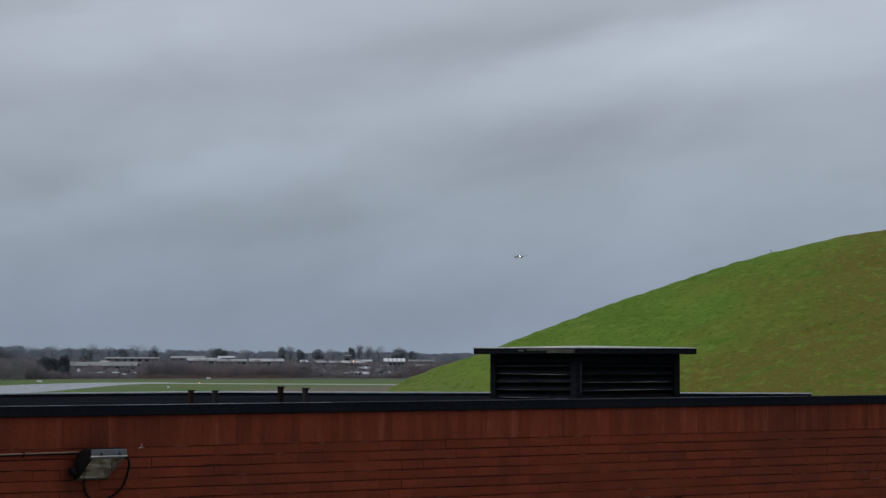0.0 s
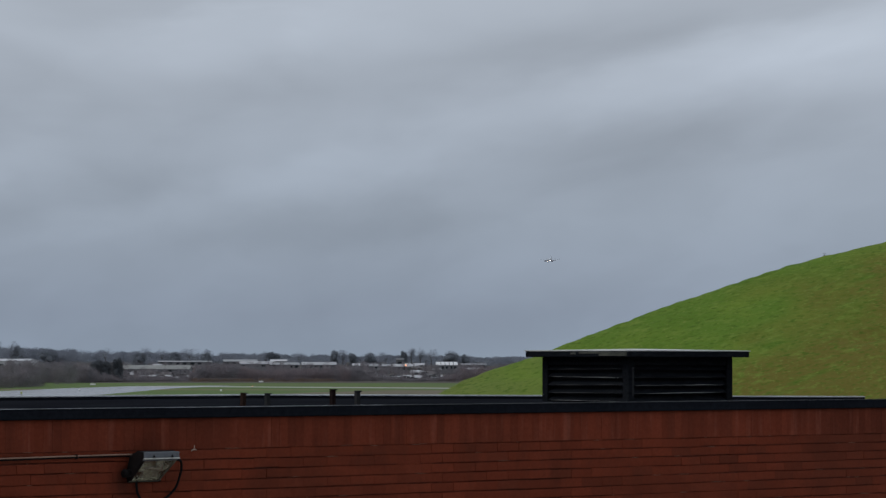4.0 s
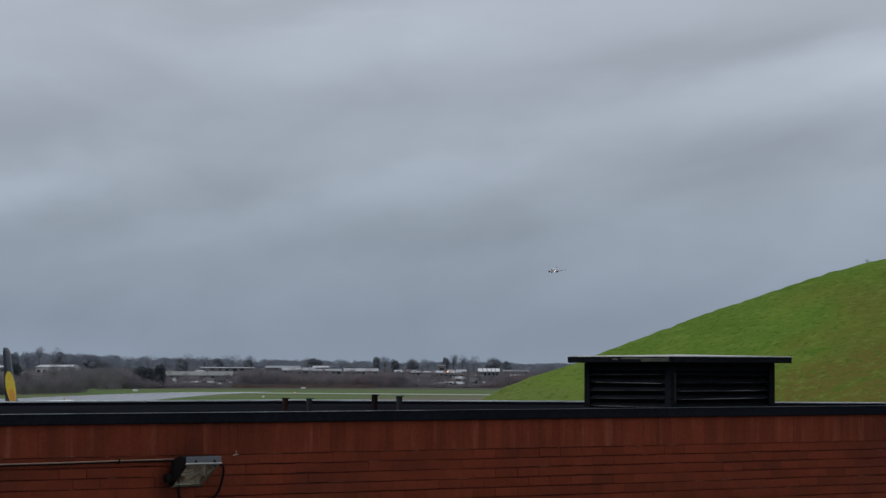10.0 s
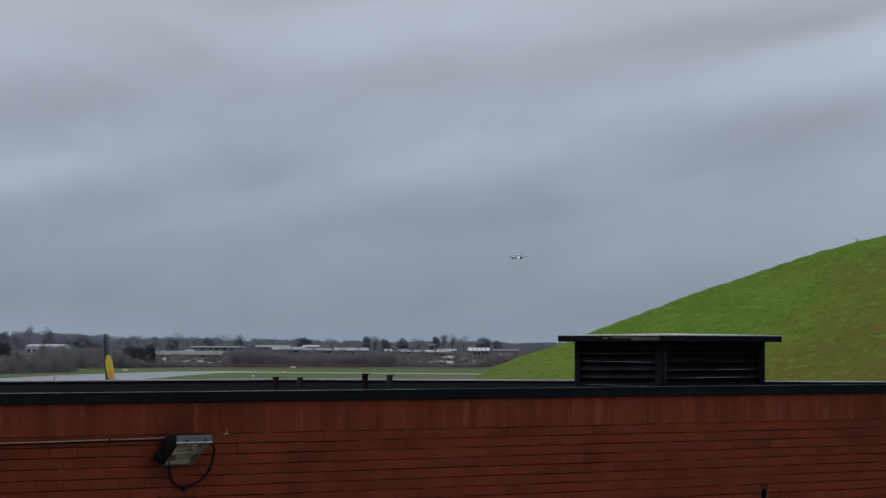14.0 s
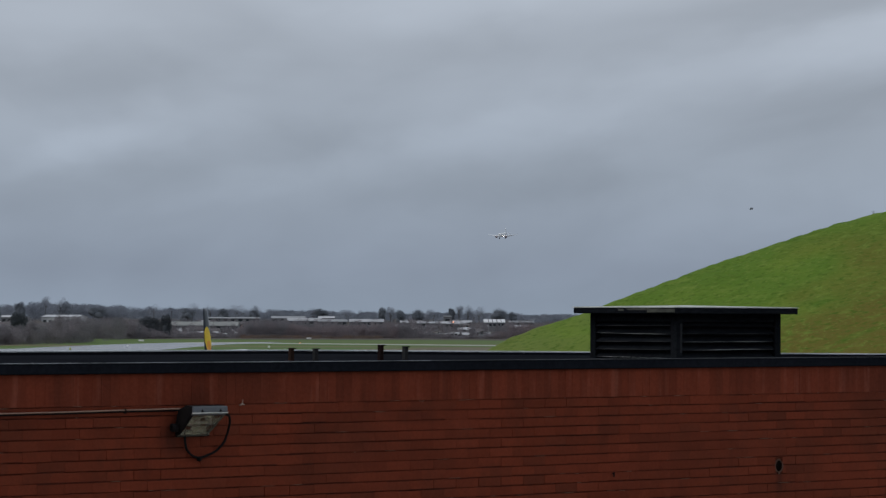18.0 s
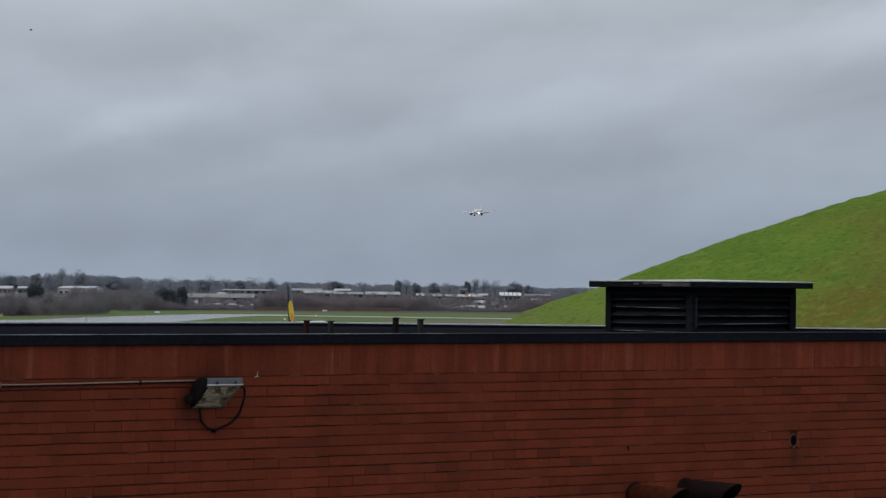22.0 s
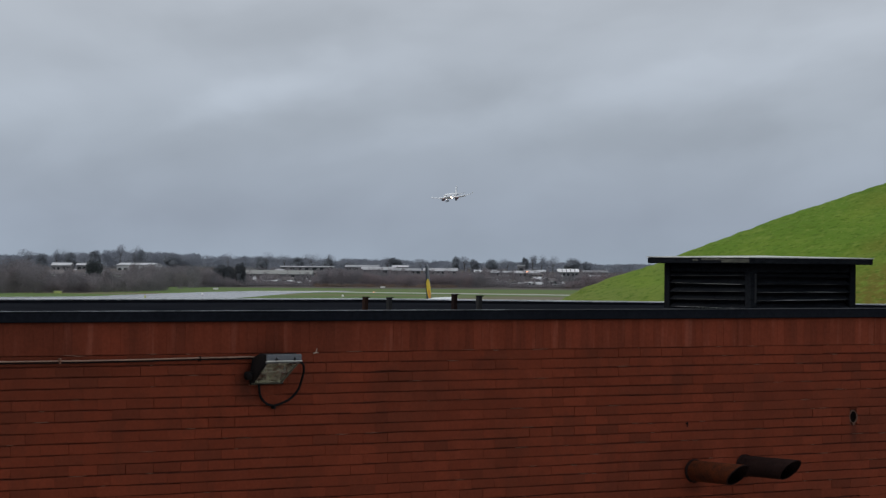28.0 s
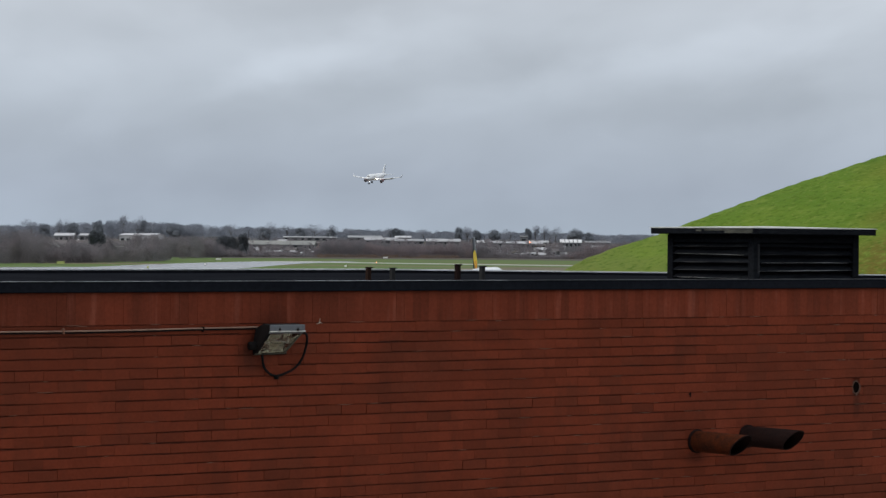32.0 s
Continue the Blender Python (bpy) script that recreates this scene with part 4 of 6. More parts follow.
def make_floodlight():
    s0, s1 = -1.700, -1.405
    TAPER = 0.036  # the far end of the lamp leans in towards its foot
    lamp = thing("floodlight", WALL, "old grey and black wall floodlight with a mossy lens", "floodlight")
    body = [(0.012, 11.160), (0.022, 11.138), (0.034, 11.150), (0.225, 11.316), (0.225, 11.358), (0.15, 11.366), (0.05, 11.330), (0.02, 11.24)]
    for a, b in ((s0, s0 + 0.014), (s1 - 0.014, s1)):
        bm = bmesh.new()
        loft(bm, [[(x - (TAPER if a > s0 and z < 11.2 else 0), -o, z) for o, z in body] for x in (a, b)])
        part("cheek", bm, LAMP_BLACK, lamp, "sooty black end cheek")
    back = [(0.010, 11.24), (0.012, 11.160), (0.022, 11.138), (0.030, 11.144), (0.018, 11.166), (0.020, 11.24), (0.06, 11.318), (0.15, 11.352), (0.215, 11.346), (0.225, 11.358), (0.15, 11.366), (0.05, 11.330)]
    bm = bmesh.new()
    loft(bm, [[(s0 + 0.014, -o, z) for o, z in back], [(s1 - 0.014, -o, z) for o, z in back]])
    part("back_shell", bm, LAMP_BLACK, lamp, "black cast back shell")
    bm = bmesh.new()
    box(bm, s0 + 0.004, s1 + 0.004, -0.236, -0.218, 11.317, 11.360, 0.004)
    rim = part("top_rim", bm, LAMP_GREY, lamp, "pale grey front rim")
    bm = bmesh.new()
    box(bm, s0 + 0.004, s1 + 0.006, -0.242, -0.214, 11.308, 11.317, 0.002)
    part("drip_edge", bm, LEAD, lamp, "bright drip edge under the rim")
    for x in (s0 + 0.08, s1 - 0.06):
        bm = bmesh.new()
        loft(bm, [[(x - 0.009, -0.238, 11.318), (x + 0.009, -0.238, 11.318), (x, -0.238, 11.340)], [(x - 0.007, -0.250, 11.319), (x + 0.007, -0.250, 11.319), (x, -0.250, 11.334)]])
        part("clip", bm, LAMP_BLACK, rim)
    # trough behind the lens
    bm = bmesh.new()
    trough = [(0.034, 11.152), (0.026, 11.172), (0.030, 11.24), (0.075, 11.305), (0.15, 11.340), (0.212, 11.322)]
    loft(bm, [[(s0 + 0.02, -o, z) for o, z in trough], [(s1 - 0.02, -o, z) for o, z in trough]], cap=False, closed=False)
    part("reflector", bm, REFLECTOR, lamp, "dull greenish reflector trough")
    bm = bmesh.new()
    tube(bm, [(s0 + 0.07, -0.100, 11.245), (s1 - 0.07, -0.100, 11.245)], 0.011, 10)
    part("lamp_tube", bm, LEAD, lamp, smooth=True)
    for x in (s0 + 0.055, s1 - 0.075):
        bm = bmesh.new()
        box(bm, x, x + 0.02, -0.120, -0.05, 11.222, 11.285, 0.003)
        part("lamp_holder", bm, WHITE_SIGN, lamp, "white ceramic lamp holder")
    # lens frame: four bars round the slanted opening, and the dirty lens in it
    a, b = Vector((0, -0.030, 11.148)), Vector((0, -0.222, 11.312))
    out = Vector((0, -0.61, -0.79)) * 0.008
    for q0, q1, x0, x1 in ((0.0, 0.03, s0 + 0.004, s1 - 0.002), (0.94, 1.0, s0 + 0.004, s1 - 0.002), (0.06, 0.94, s0 + 0.004, s0 + 0.02), (0.06, 0.94, s1 - 0.02, s1 - 0.002)):
        p, q = a.lerp(b, q0), a.lerp(b, q1)
        bm = bmesh.new()
        loft(bm, [[Vector((x - (TAPER * (1 - share) if x > -1.5 else 0), 0, 0)) + v for v, share in ((p, q0), (q, q1), (q + out, q1), (p + out, q0))] for x in (x0, x1)])
        part("lens_frame", bm, LAMP_GREY if q0 > 0.9 else LAMP_BLACK if x0 < s0 + 0.005 and q0 > 0.03 and x1 < s0 + 0.1 else TARNISH, lamp)
    p, q = a.lerp(b, 0.06) + out * 0.4, a.lerp(b, 0.94) + out * 0.4
    bm = bmesh.new()
    loft(bm, [[Vector((x - (TAPER * (1 - share) if x > -1.5 else 0), 0, 0)) + v for v, share in ((p, 0.06), (q, 0.94), (q + out * 0.3, 0.94), (p + out * 0.3, 0.06))] for x in (s0 + 0.02, s1 - 0.02)])
    lens = part("lens", bm, LENS, lamp, "grimy clear lens")
    lens.visible_shadow = False
    # wall plate and swivel
    bm = bmesh.new()
    box(bm, s0 + 0.02, s0 + 0.13, -0.035, 0.0, 11.17, 11.30, 0.006)
    part("wall_plate", bm, LAMP_BLACK, lamp)
    bm = bmesh.new()
    tube(bm, [(s0 - 0.050, -0.045, 11.205), (s0 + 0.004, -0.045, 11.205)], 0.030, 12)
    part("swivel_knob", bm, LAMP_BLACK, lamp, smooth=True)
    points = [(-1.405, -0.17, 11.30), (-1.345, -0.16, 11.29), (-1.312, -0.13, 11.25), (-1.292, -0.085, 11.19), (-1.308, -0.055, 11.10), (-1.36, -0.035, 11.035), (-1.43, -0.026, 11.002), (-1.50, -0.022, 10.985), (-1.565, -0.022, 11.005), (-1.61, -0.024, 11.05), (-1.628, -0.03, 11.11), (-1.63, -0.03, 11.17)]
    fine = []
    for i in range(len(points) - 1):
        p0, p1, p2, p3 = (Vector(points[min(max(k, 0), len(points) - 1)]) for k in (i - 1, i, i + 1, i + 2))
        for k in range(4):
            t = k / 4
            fine.append(0.5 * ((2 * p1) + (p2 - p0) * t + (2 * p0 - 5 * p1 + 4 * p2 - p3) * t * t + (3 * p1 - p0 - 3 * p2 + p3) * t ** 3))
    fine.append(Vector(points[-1]))
    bm = bmesh.new()
    tube(bm, fine, 0.009, 8)
    part("cable", bm, CABLE, lamp, "looped black supply cable", True)
    bm = bmesh.new()
    box(bm, -1.507, -1.487, -0.036, 0.0, 10.962, 10.985, 0.002)
    part("cable_clip", bm, CABLE, lamp)


def lens_material():
    m = bpy.data.materials.new("grimy_clear_lens")
    m.use_nodes = True
    n, l = nodes_of(m.node_tree)
    out, clear, dirt, mix = n.new("ShaderNodeOutputMaterial"), n.new("ShaderNodeBsdfPrincipled"), n.new("ShaderNodeBsdfPrincipled"), n.new("ShaderNodeMixShader")
    clear.inputs["Transmission Weight"].default_value, clear.inputs["Roughness"].default_value, clear.inputs["IOR"].default_value = 1.0, 0.08, 1.45
    dirt.inputs["Base Color"].default_value, dirt.inputs["Roughness"].default_value = (0.66, 0.64, 0.47, 1), 0.8
    tex, rng, coord = n.new("ShaderNodeTexNoise"), n.new("ShaderNodeMapRange"), n.new("ShaderNodeTexCoord")
    tex.inputs["Scale"].default_value, tex.inputs["Detail"].default_value = 11, 6
    l.new(coord.outputs["Object"], tex.inputs["Vector"])
    rng.inputs[1].default_value, rng.inputs[2].default_value, rng.inputs[3].default_value, rng.inputs[4].default_value = 0.4, 0.7, 0.04, 0.42
    l.new(tex.outputs[0], rng.inputs[0])
    l.new(rng.outputs[0], mix.inputs[0])
    l.new(clear.outputs[0], mix.inputs[1])
    l.new(dirt.outputs[0], mix.inputs[2])
    l.new(mix.outputs[0], out.inputs[0])
    return m


LENS = lens_material()
make_floodlight()


def make_conduit():
    run = thing("conduit", WALL, "thin weathered conduit clipped along the brick wall", "conduit")
    bm = bmesh.new()
    tube(bm, [(-8.9 + 0.45 * k, -0.018, 11.311 + 0.0015 * k + 0.003 * math.sin(k * 1.3)) for k in range(17)] + [(-1.66, -0.02, 11.337)], 0.0050, 8)
    part("pipe", bm, CONDUIT, run, smooth=True)
    # black tube added under the pipe to draw its shadow line
    bm = bmesh.new()
    tube(bm, [(-8.9 + 0.45 * k, -0.012, 11.299 + 0.0015 * k + 0.003 * math.sin(k * 1.3 + 0.3)) for k in range(17)] + [(-1.66, -0.012, 11.325)], 0.0056, 8)
    part("cable", bm, CABLE, run, "black tube in place of the shadow under the conduit", True)
    for s in (-7.0, -5.1, -3.24):
        bm = bmesh.new()
        box(bm, s - 0.006, s + 0.006, -0.030, 0.002, 11.308, 11.350, 0.003)
        part("saddle_clip", bm, PALE_MORTAR, run, "pale saddle clip")
    bm = bmesh.new()
    box(bm, -2.125, -2.115, -0.028, 0.002, 11.312, 11.346, 0.002)
    part("saddle_clip", bm, DARK_RUST, run, "rusty saddle clip")


make_conduit()

# ---------------------------------------------------------------- flue pipes


def flue(s, z, length, radius, mat, label):
    ob = thing("flue_pipe", WALL @ pose(s, 0, z), label, "pipe", "flue pipes through the wall")
    sides = 28
    bm = bmesh.new()
    circle = [(math.cos(k * math.tau / sides), math.sin(k * math.tau / sides)) for k in range(sides)]

    def ring(r, o, cut=0.0):
        return [(c * r, -(o + cut * q), q * r) for c, q in circle]
    # the mouth is cut so that its upper lip stands out further
    loft(bm, [ring(radius, 0.0), ring(radius, length - 0.11), ring(radius, length - 0.012, 0.085)], cap=False)
    part("barrel", bm, mat, ob)
    bm = bmesh.new()
    loft(bm, [ring(radius + 0.0005, length - 0.014, 0.085), ring(radius + 0.0005, length, 0.085), ring(radius - 0.006, length, 0.085), ring(radius - 0.006, 0.05)], cap=False)
    part("mouth", bm, DARK_RUST, ob, "dark mouth and inner wall of the pipe")
    bm = bmesh.new()
    loft(bm, [ring(radius + 0.002, 0.004), ring(radius + 0.010, 0.004), ring(radius + 0.010, 0.022), ring(radius + 0.006, 0.028), ring(radius + 0.002, 0.028)], cap=False)
    part("collar", bm, DARK_RUST, ob, "dark corroded wall collar")
    # black disc closes the pipe and stands for its unlit depth
    bm = bmesh.new()
    loft(bm, [ring(radius - 0.007, 0.06), ring(radius - 0.007, 0.075)])
    part("dark_disc", bm, CABLE, ob, "black disc in place of the unlit pipe inside")


flue(2.565, 10.366, 0.53, 0.085, RUST, "stubby flue pipe with orange-brown rust")
flue(3.120, 10.387, 0.545, 0.084, DARK_RUST, "stubby flue pipe, dark and corroded")

# ---------------------------------------------------------------- weep hole
HOLE = (4.370, 10.754)


def make_hole():
    ob = thing("weep_hole", WALL @ pose(HOLE[0], 0, HOLE[1]), "small drain hole in a rough patch of pale mortar", "drain hole")
    sides = 16
    rng = random.Random(2)
    rough = [rng.uniform(0.9, 1.15) for _ in range(sides)]

    def ring(rx, rz, o, jag=False):
        return [(math.cos(k * math.tau / sides) * rx * (rough[k] if jag else 1), o, math.sin(k * math.tau / sides) * rz * (rough[k] if jag else 1)) for k in range(sides)]
    bm = bmesh.new()
    loft(bm, [ring(0.048, 0.058, 0.009, True), ring(0.046, 0.056, -0.001, True), ring(0.038, 0.047, -0.0015), ring(0.037, 0.046, 0.009)], cap=False)
    part("mortar_rim", bm, RIM, ob)
    # shallow recess, coloured near-black for the unlit depth of the hole
    bm = bmesh.new()
    loft(bm, [ring(0.0372, 0.0462, 0.003), ring(0.028, 0.036, 0.005), ring(0.012, 0.02, 0.0072)])
    part("dark_bore", bm, BORE, ob)
    bm = bmesh.new()
    box(bm, -0.010, 0.012, -0.006, 0.006, -0.070, -0.047, 0.003)
    part("mortar_lip", bm, RIM, ob)


make_hole()
bm = bmesh.new()
tube(bm, [(0, 0.01, 0), (0, -0.020, 0.004)], 0.005, 8)
box(bm, -0.007, 0.007, -0.024, -0.016, -0.024, 0.016, 0.002)
solid("wall_nail", bm, DARK_RUST, WALL @ pose(2.482, 0, 10.746), "rusty masonry nail sticking out of the brick wall", "nail")
bm = bmesh.new()
tube(bm, [(0, 0.005, -0.02), (-0.003, -0.010, 0.0), (0.0, -0.012, 0.022)], 0.005, 6, 0.002)
tube(bm, [(-0.025, -0.004, -0.018), (0, -0.012, -0.008), (0.022, -0.004, -0.016)], 0.0045, 6, 0.002)
solid("wire_hook", bm, PALE_WIRE, WALL @ pose(-1.119, 0, 11.372), "small pale bent hook fixed to the brickwork", "hook")

# ---------------------------------------------------------------- aircraft
# local space: nose along +y, right wing along +x, wheels on z = 0


def ellipse(y, cx, cz, rx, rz, sides=20):
    return [(cx + rx * math.cos(k * math.tau / sides), y, cz + rz * math.sin(k * math.tau / sides)) for k in range(sides)]


def aerofoil(lead, tail, thick, at, axis):
    """Section from lead to tail along y, thick across; axis 'x': a wing at x, 'z': a fin at z."""
    pts = []
    for q, h in ((0.0, 0.0), (0.08, 0.42), (0.3, 0.5), (0.65, 0.32), (1.0, 0.04), (1.0, -0.04), (0.65, -0.28), (0.3, -0.42), (0.08, -0.36)):
        y = lead + (tail - lead) * q
        pts.append((at[0], y, at[1] + h * thick) if axis == "x" else (at[0] + h * thick, y, at[1]))
    return pts


def airliner(label, fin_mat, belly_mat, gear_lights, fin_top=9.9, girth=1.0):
    jet = thing("airliner", HOME, label, "aircraft")
    stations = ((15.6, 2.95, 0.05, 0.05), (15.3, 2.98, 0.42, 0.42), (14.6, 3.08, 0.85, 0.85), (13.6, 3.25, 1.2, 1.22), (12.2, 3.38, 1.45, 1.55), (10.5, 3.42, 1.51, 1.68), (4, 3.42, 1.51, 1.68), (-6, 3.42, 1.51, 1.68), (-9, 3.55, 1.42, 1.55), (-12, 3.85, 1.12, 1.22), (-14.5, 4.15, 0.72, 0.82), (-16.2, 4.35, 0.36, 0.45), (-16.8, 4.42, 0.12, 0.18))
    bm = bmesh.new()
    loft(bm, [ellipse(y, 0, cz * girth, rx * girth, rz * girth) for y, cz, rx, rz in stations])
    body = part("fuselage", bm, WHITE_PAINT, jet, "white fuselage", True)
    bm = bmesh.new()
    loft(bm, [ellipse(y, 0, 2.12, rx, rz, 14) for y, rx, rz in ((5.2, 0.2, 0.1), (4.2, 1.2, 0.45), (1, 1.45, 0.55), (-3, 1.45, 0.55), (-5.4, 0.9, 0.35), (-6.4, 0.2, 0.1))])
    part("belly_fairing", bm, WHITE_PAINT, body, "", True)
    # windscreen panes and cabin windows
    for x0, x1 in ((-0.98, -0.52), (-0.48, -0.04), (0.04, 0.48), (0.52, 0.98)):
        bm = bmesh.new()
        ring = []
        for x, q in ((x0, 0), (x1, 0), (x1, 1), (x0, 1)):
            y = 14.62 - 0.95 * q - abs(x) * 0.5
            cz, rx, rz = (float(np.interp(-y, [-v[0] for v in stations], [v[i] for v in stations])) for i in (1, 2, 3))
            z = cz + rz * math.sqrt(max(0.05, 1 - (x / rx) ** 2))
            ring.append((x * girth, y + 0.03, (z + 0.04) * girth))
        loft(bm, [ring, [(x * 0.9, y - 0.2, z - 0.25) for x, y, z in ring]])
        part("windscreen_pane", bm, DARK_GLASS, body)
    for side in (-1, 1):
        for k in range(34):
            y = 10.0 - 0.79 * k
            bm = bmesh.new()
            box(bm, side * 1.47 * girth - 0.03, side * 1.47 * girth + 0.03, y - 0.10, y + 0.10, 3.70 * girth, 3.94 * girth)
            part("cabin_window", bm, DARK_GLASS, body)
    # wings with flaps, pods
    for side, name in ((-1, "wing"), (1, "wing")):
        bm = bmesh.new()
        loft(bm, [aerofoil(4.6, -1.6, 0.95, (side * 1.2, 2.15), "x"), aerofoil(2.3, -1.9, 0.7, (side * 4.6, 2.45), "x"), aerofoil(-1.3, -3.3, 0.36, (side * 12.2, 3.25), "x"), aerofoil(-1.7, -3.5, 0.26, (side * 12.9, 3.35), "x")])
        wing = part(name, bm, WING_GREY, jet, "light grey wing", True)
        bm = bmesh.new()
        loft(bm, [[(side * 12.85, -1.6, 3.32), (side * 12.95, -3.5, 3.32), (side * 13.05, -3.5, 3.36), (side * 12.95, -1.6, 3.36)], [(side * 13.35, -3.1, 4.55), (side * 13.35, -3.9, 4.55), (side * 13.42, -3.9, 4.55), (side * 13.42, -3.1, 4.55)]])
        part("winglet", bm, fin_mat if fin_mat is not WHITE_PAINT else WHITE_PAINT, wing)
        bm = bmesh.new()
        loft(bm, [[(side * 1.6, -1.5, 2.1), (side * 1.6, -2.9, 1.55), (side * 1.6, -2.9, 1.48), (side * 1.6, -1.5, 1.95)], [(side * 8.6, -2.6, 2.75), (side * 8.6, -3.7, 2.35), (side * 8.6, -3.7, 2.3), (side * 8.6, -2.6, 2.65)]])
        part("flap", bm, WING_GREY, wing, "lowered landing flap")
        rings = [ellipse(y, side * 4.35, 1.62, r, r, 18) for y, r in ((4.9, 0.70), (5.0, 0.82), (4.7, 0.92), (3.6, 0.95), (2.2, 0.86), (1.0, 0.62), (0.4, 0.42))]
        bm = bmesh.new()
        loft(bm, rings)
        pod = part("engine_nacelle", bm, belly_mat, jet, "engine nacelle under the wing", True)
        bm = bmesh.new()
        loft(bm, [ellipse(y, side * 4.35, 1.62, r, r, 18) for y, r in ((5.02, 0.68), (5.06, 0.66), (5.08, 0.2))])
        part("intake", bm, ENGINE_DARK, pod, "dark engine intake", True)
        bm = bmesh.new()
        loft(bm, [[(side * 4.35 - 0.14, y, z0), (side * 4.35 + 0.14, y, z0), (side * 4.35 + 0.14, y, z1), (side * 4.35 - 0.14, y, z1)] for y, z0, z1 in ((3.6, 2.3, 2.5), (1.0, 2.0, 2.5), (-0.8, 2.2, 2.5))])
        part("pylon", bm, WHITE_PAINT, wing)
        bm = bmesh.new()
        loft(bm, [aerofoil(-13.2, -16.0, 0.35, (side * 0.4, 4.1), "x"), aerofoil(-15.2, -16.8, 0.16, (side * 5.0, 4.3), "x")])
        part("tailplane", bm, WHITE_PAINT, jet, "", True)
    bm = bmesh.new()
    loft(bm, [aerofoil(-10.2, -15.6, 0.36, (0, 4.7), "z"), aerofoil(-11.6, -15.9, 0.40, (0, 5.6), "z"), aerofoil(-14.3, -17.0, 0.30, (0, fin_top - 0.5), "z"), aerofoil(-15.2, -16.8, 0.14, (0, fin_top), "z")])
    fin = part("tail_fin", bm, fin_mat, jet, "", True)
    if gear_lights:
        bm = bmesh.new()
        loft(bm, [aerofoil(-14.4, -15.75, 0.44, (0, 5.2), "z"), aerofoil(-16.3, -17.3, 0.34, (0, fin_top - 0.6), "z")])
        part("rudder", bm, PALE_BLUE, fin, "pale blue rudder", True)
    # undercarriage
    for x, y, r, top in ((0, 12.2, 0.34, 2.2), (-2.6, -1.2, 0.5, 2.3), (2.6, -1.2, 0.5, 2.3)):
        bm = bmesh.new()
        tube(bm, [(x, y, r), (x, y, top)], 0.13, 8)
        leg = part("gear_leg", bm, GALV, jet, "extended undercarriage leg")
        for off in (-0.3, 0.3):
            bm = bmesh.new()
            tube(bm, [(x + off - 0.13, y, r), (x + off + 0.13, y, r)], r, 14)
            part("wheel", bm, TYRE, leg)
        if gear_lights and x == 0:
            bm = bmesh.new()
            tube(bm, [(x, y + 0.15, 1.55), (x, y + 0.3, 1.55)], 0.08, 10)
            part("landing_light", bm, LANDING_GLOW, leg, "glowing landing light")
    if gear_lights:
        for side in (-1, 1):
            bm = bmesh.new()
            tube(bm, [(side * 1.75, 4.0, 2.25), (side * 1.75, 4.3, 2.25)], 0.30 if side < 0 else 0.16, 10)
            part("landing_light", bm, LANDING_GLOW, body, "glowing landing light at the wing root")
    return jet, fin


LANDER, lander_fin = airliner("white twin-engined airliner on final approach, wheels and flaps down", WHITE_PAINT, RED_PAINT, True, 9.4)
TAXIER, taxier_fin = airliner("white twin-engined airliner taxiing, navy tail with yellow flame emblem", NAVY, WHITE_PAINT, False, 12.45, 1.01)


def fin_half(y, z, fin_top):
    """Half thickness of the tail fin at a point of its side."""
    zs = (4.7, 5.6, fin_top - 0.5, fin_top)
    lead, tail, thick = (float(np.interp(z, zs, v)) for v in ((-10.2, -11.6, -14.3, -15.2), (-15.6, -15.9, -17.0, -16.8), (0.36, 0.40, 0.30, 0.14)))
    q = min(1.0, max(0.0, (lead - y) / (lead - tail)))
    return thick * float(np.interp(q, (0.0, 0.08, 0.3, 0.65, 1.0), (0.0, 0.42, 0.5, 0.32, 0.04)))


for side in (-1, 1):
    for name, mat, half, low, high, proud, label in (("emblem", YELLOW, 1.7, 4.9, 9.3, 0.02, "bright yellow flame emblem"), ("emblem_flame", ORANGE, 1.0, 4.95, 6.9, 0.032, "orange base of the emblem")):
        bm = bmesh.new()
        rows = []
        for reach, out in ((1.0, -0.01), (1.0, proud), (0.75, proud), (0.5, proud), (0.25, proud), (0.02, proud)):
            ring = []
            for k in range(18):
                a = k * math.tau / 18
                z = (low + high) / 2 + (high - low) / 2 * math.sin(a) * reach
                y = -13.75 - 0.42 * (z - 6.0) + half * math.cos(a) * reach
                ring.append((side * (fin_half(y, z, 12.45) + out), y, z))
            rows.append(ring)
        loft(bm, rows)
        part(name, bm, mat, taxier_fin, label)

# ---------------------------------------------------------------- birds


def make_bird(label):
    bird = thing("bird", HOME, label, "bird", "birds crossing the sky")
    bm = bmesh.new()
    loft(bm, [ellipse(y, 0, 0, r, r * 0.9, 8) for y, r in ((0.15, 0.006), (0.125, 0.022), (0.08, 0.03), (0.04, 0.042), (-0.04, 0.04), (-0.10, 0.02), (-0.13, 0.012))])
    part("body", bm, FEATHER, bird, "", True)
    bm = bmesh.new()
    loft(bm, [[(-0.014, -0.11, 0), (0.014, -0.11, 0), (0.014, -0.11, 0.006), (-0.014, -0.11, 0.006)], [(-0.045, -0.22, 0), (0.045, -0.22, 0), (0.045, -0.22, 0.004), (-0.045, -0.22, 0.004)]])
    part("tail", bm, FEATHER, bird)
    wings = []
    for side in (-1, 1):
        bm = bmesh.new()
        loft(bm, [[(side * x, y0, 0), (side * x, (y0 + y1) / 2, 0.012), (side * x, y1, 0)] for x, y0, y1 in ((0.0, 0.06, -0.06), (0.10, 0.085, -0.07), (0.2, 0.05, -0.06), (0.27, -0.03, -0.06))])
        wings.append(part("wing", bm, FEATHER, bird))
    return bird, wings


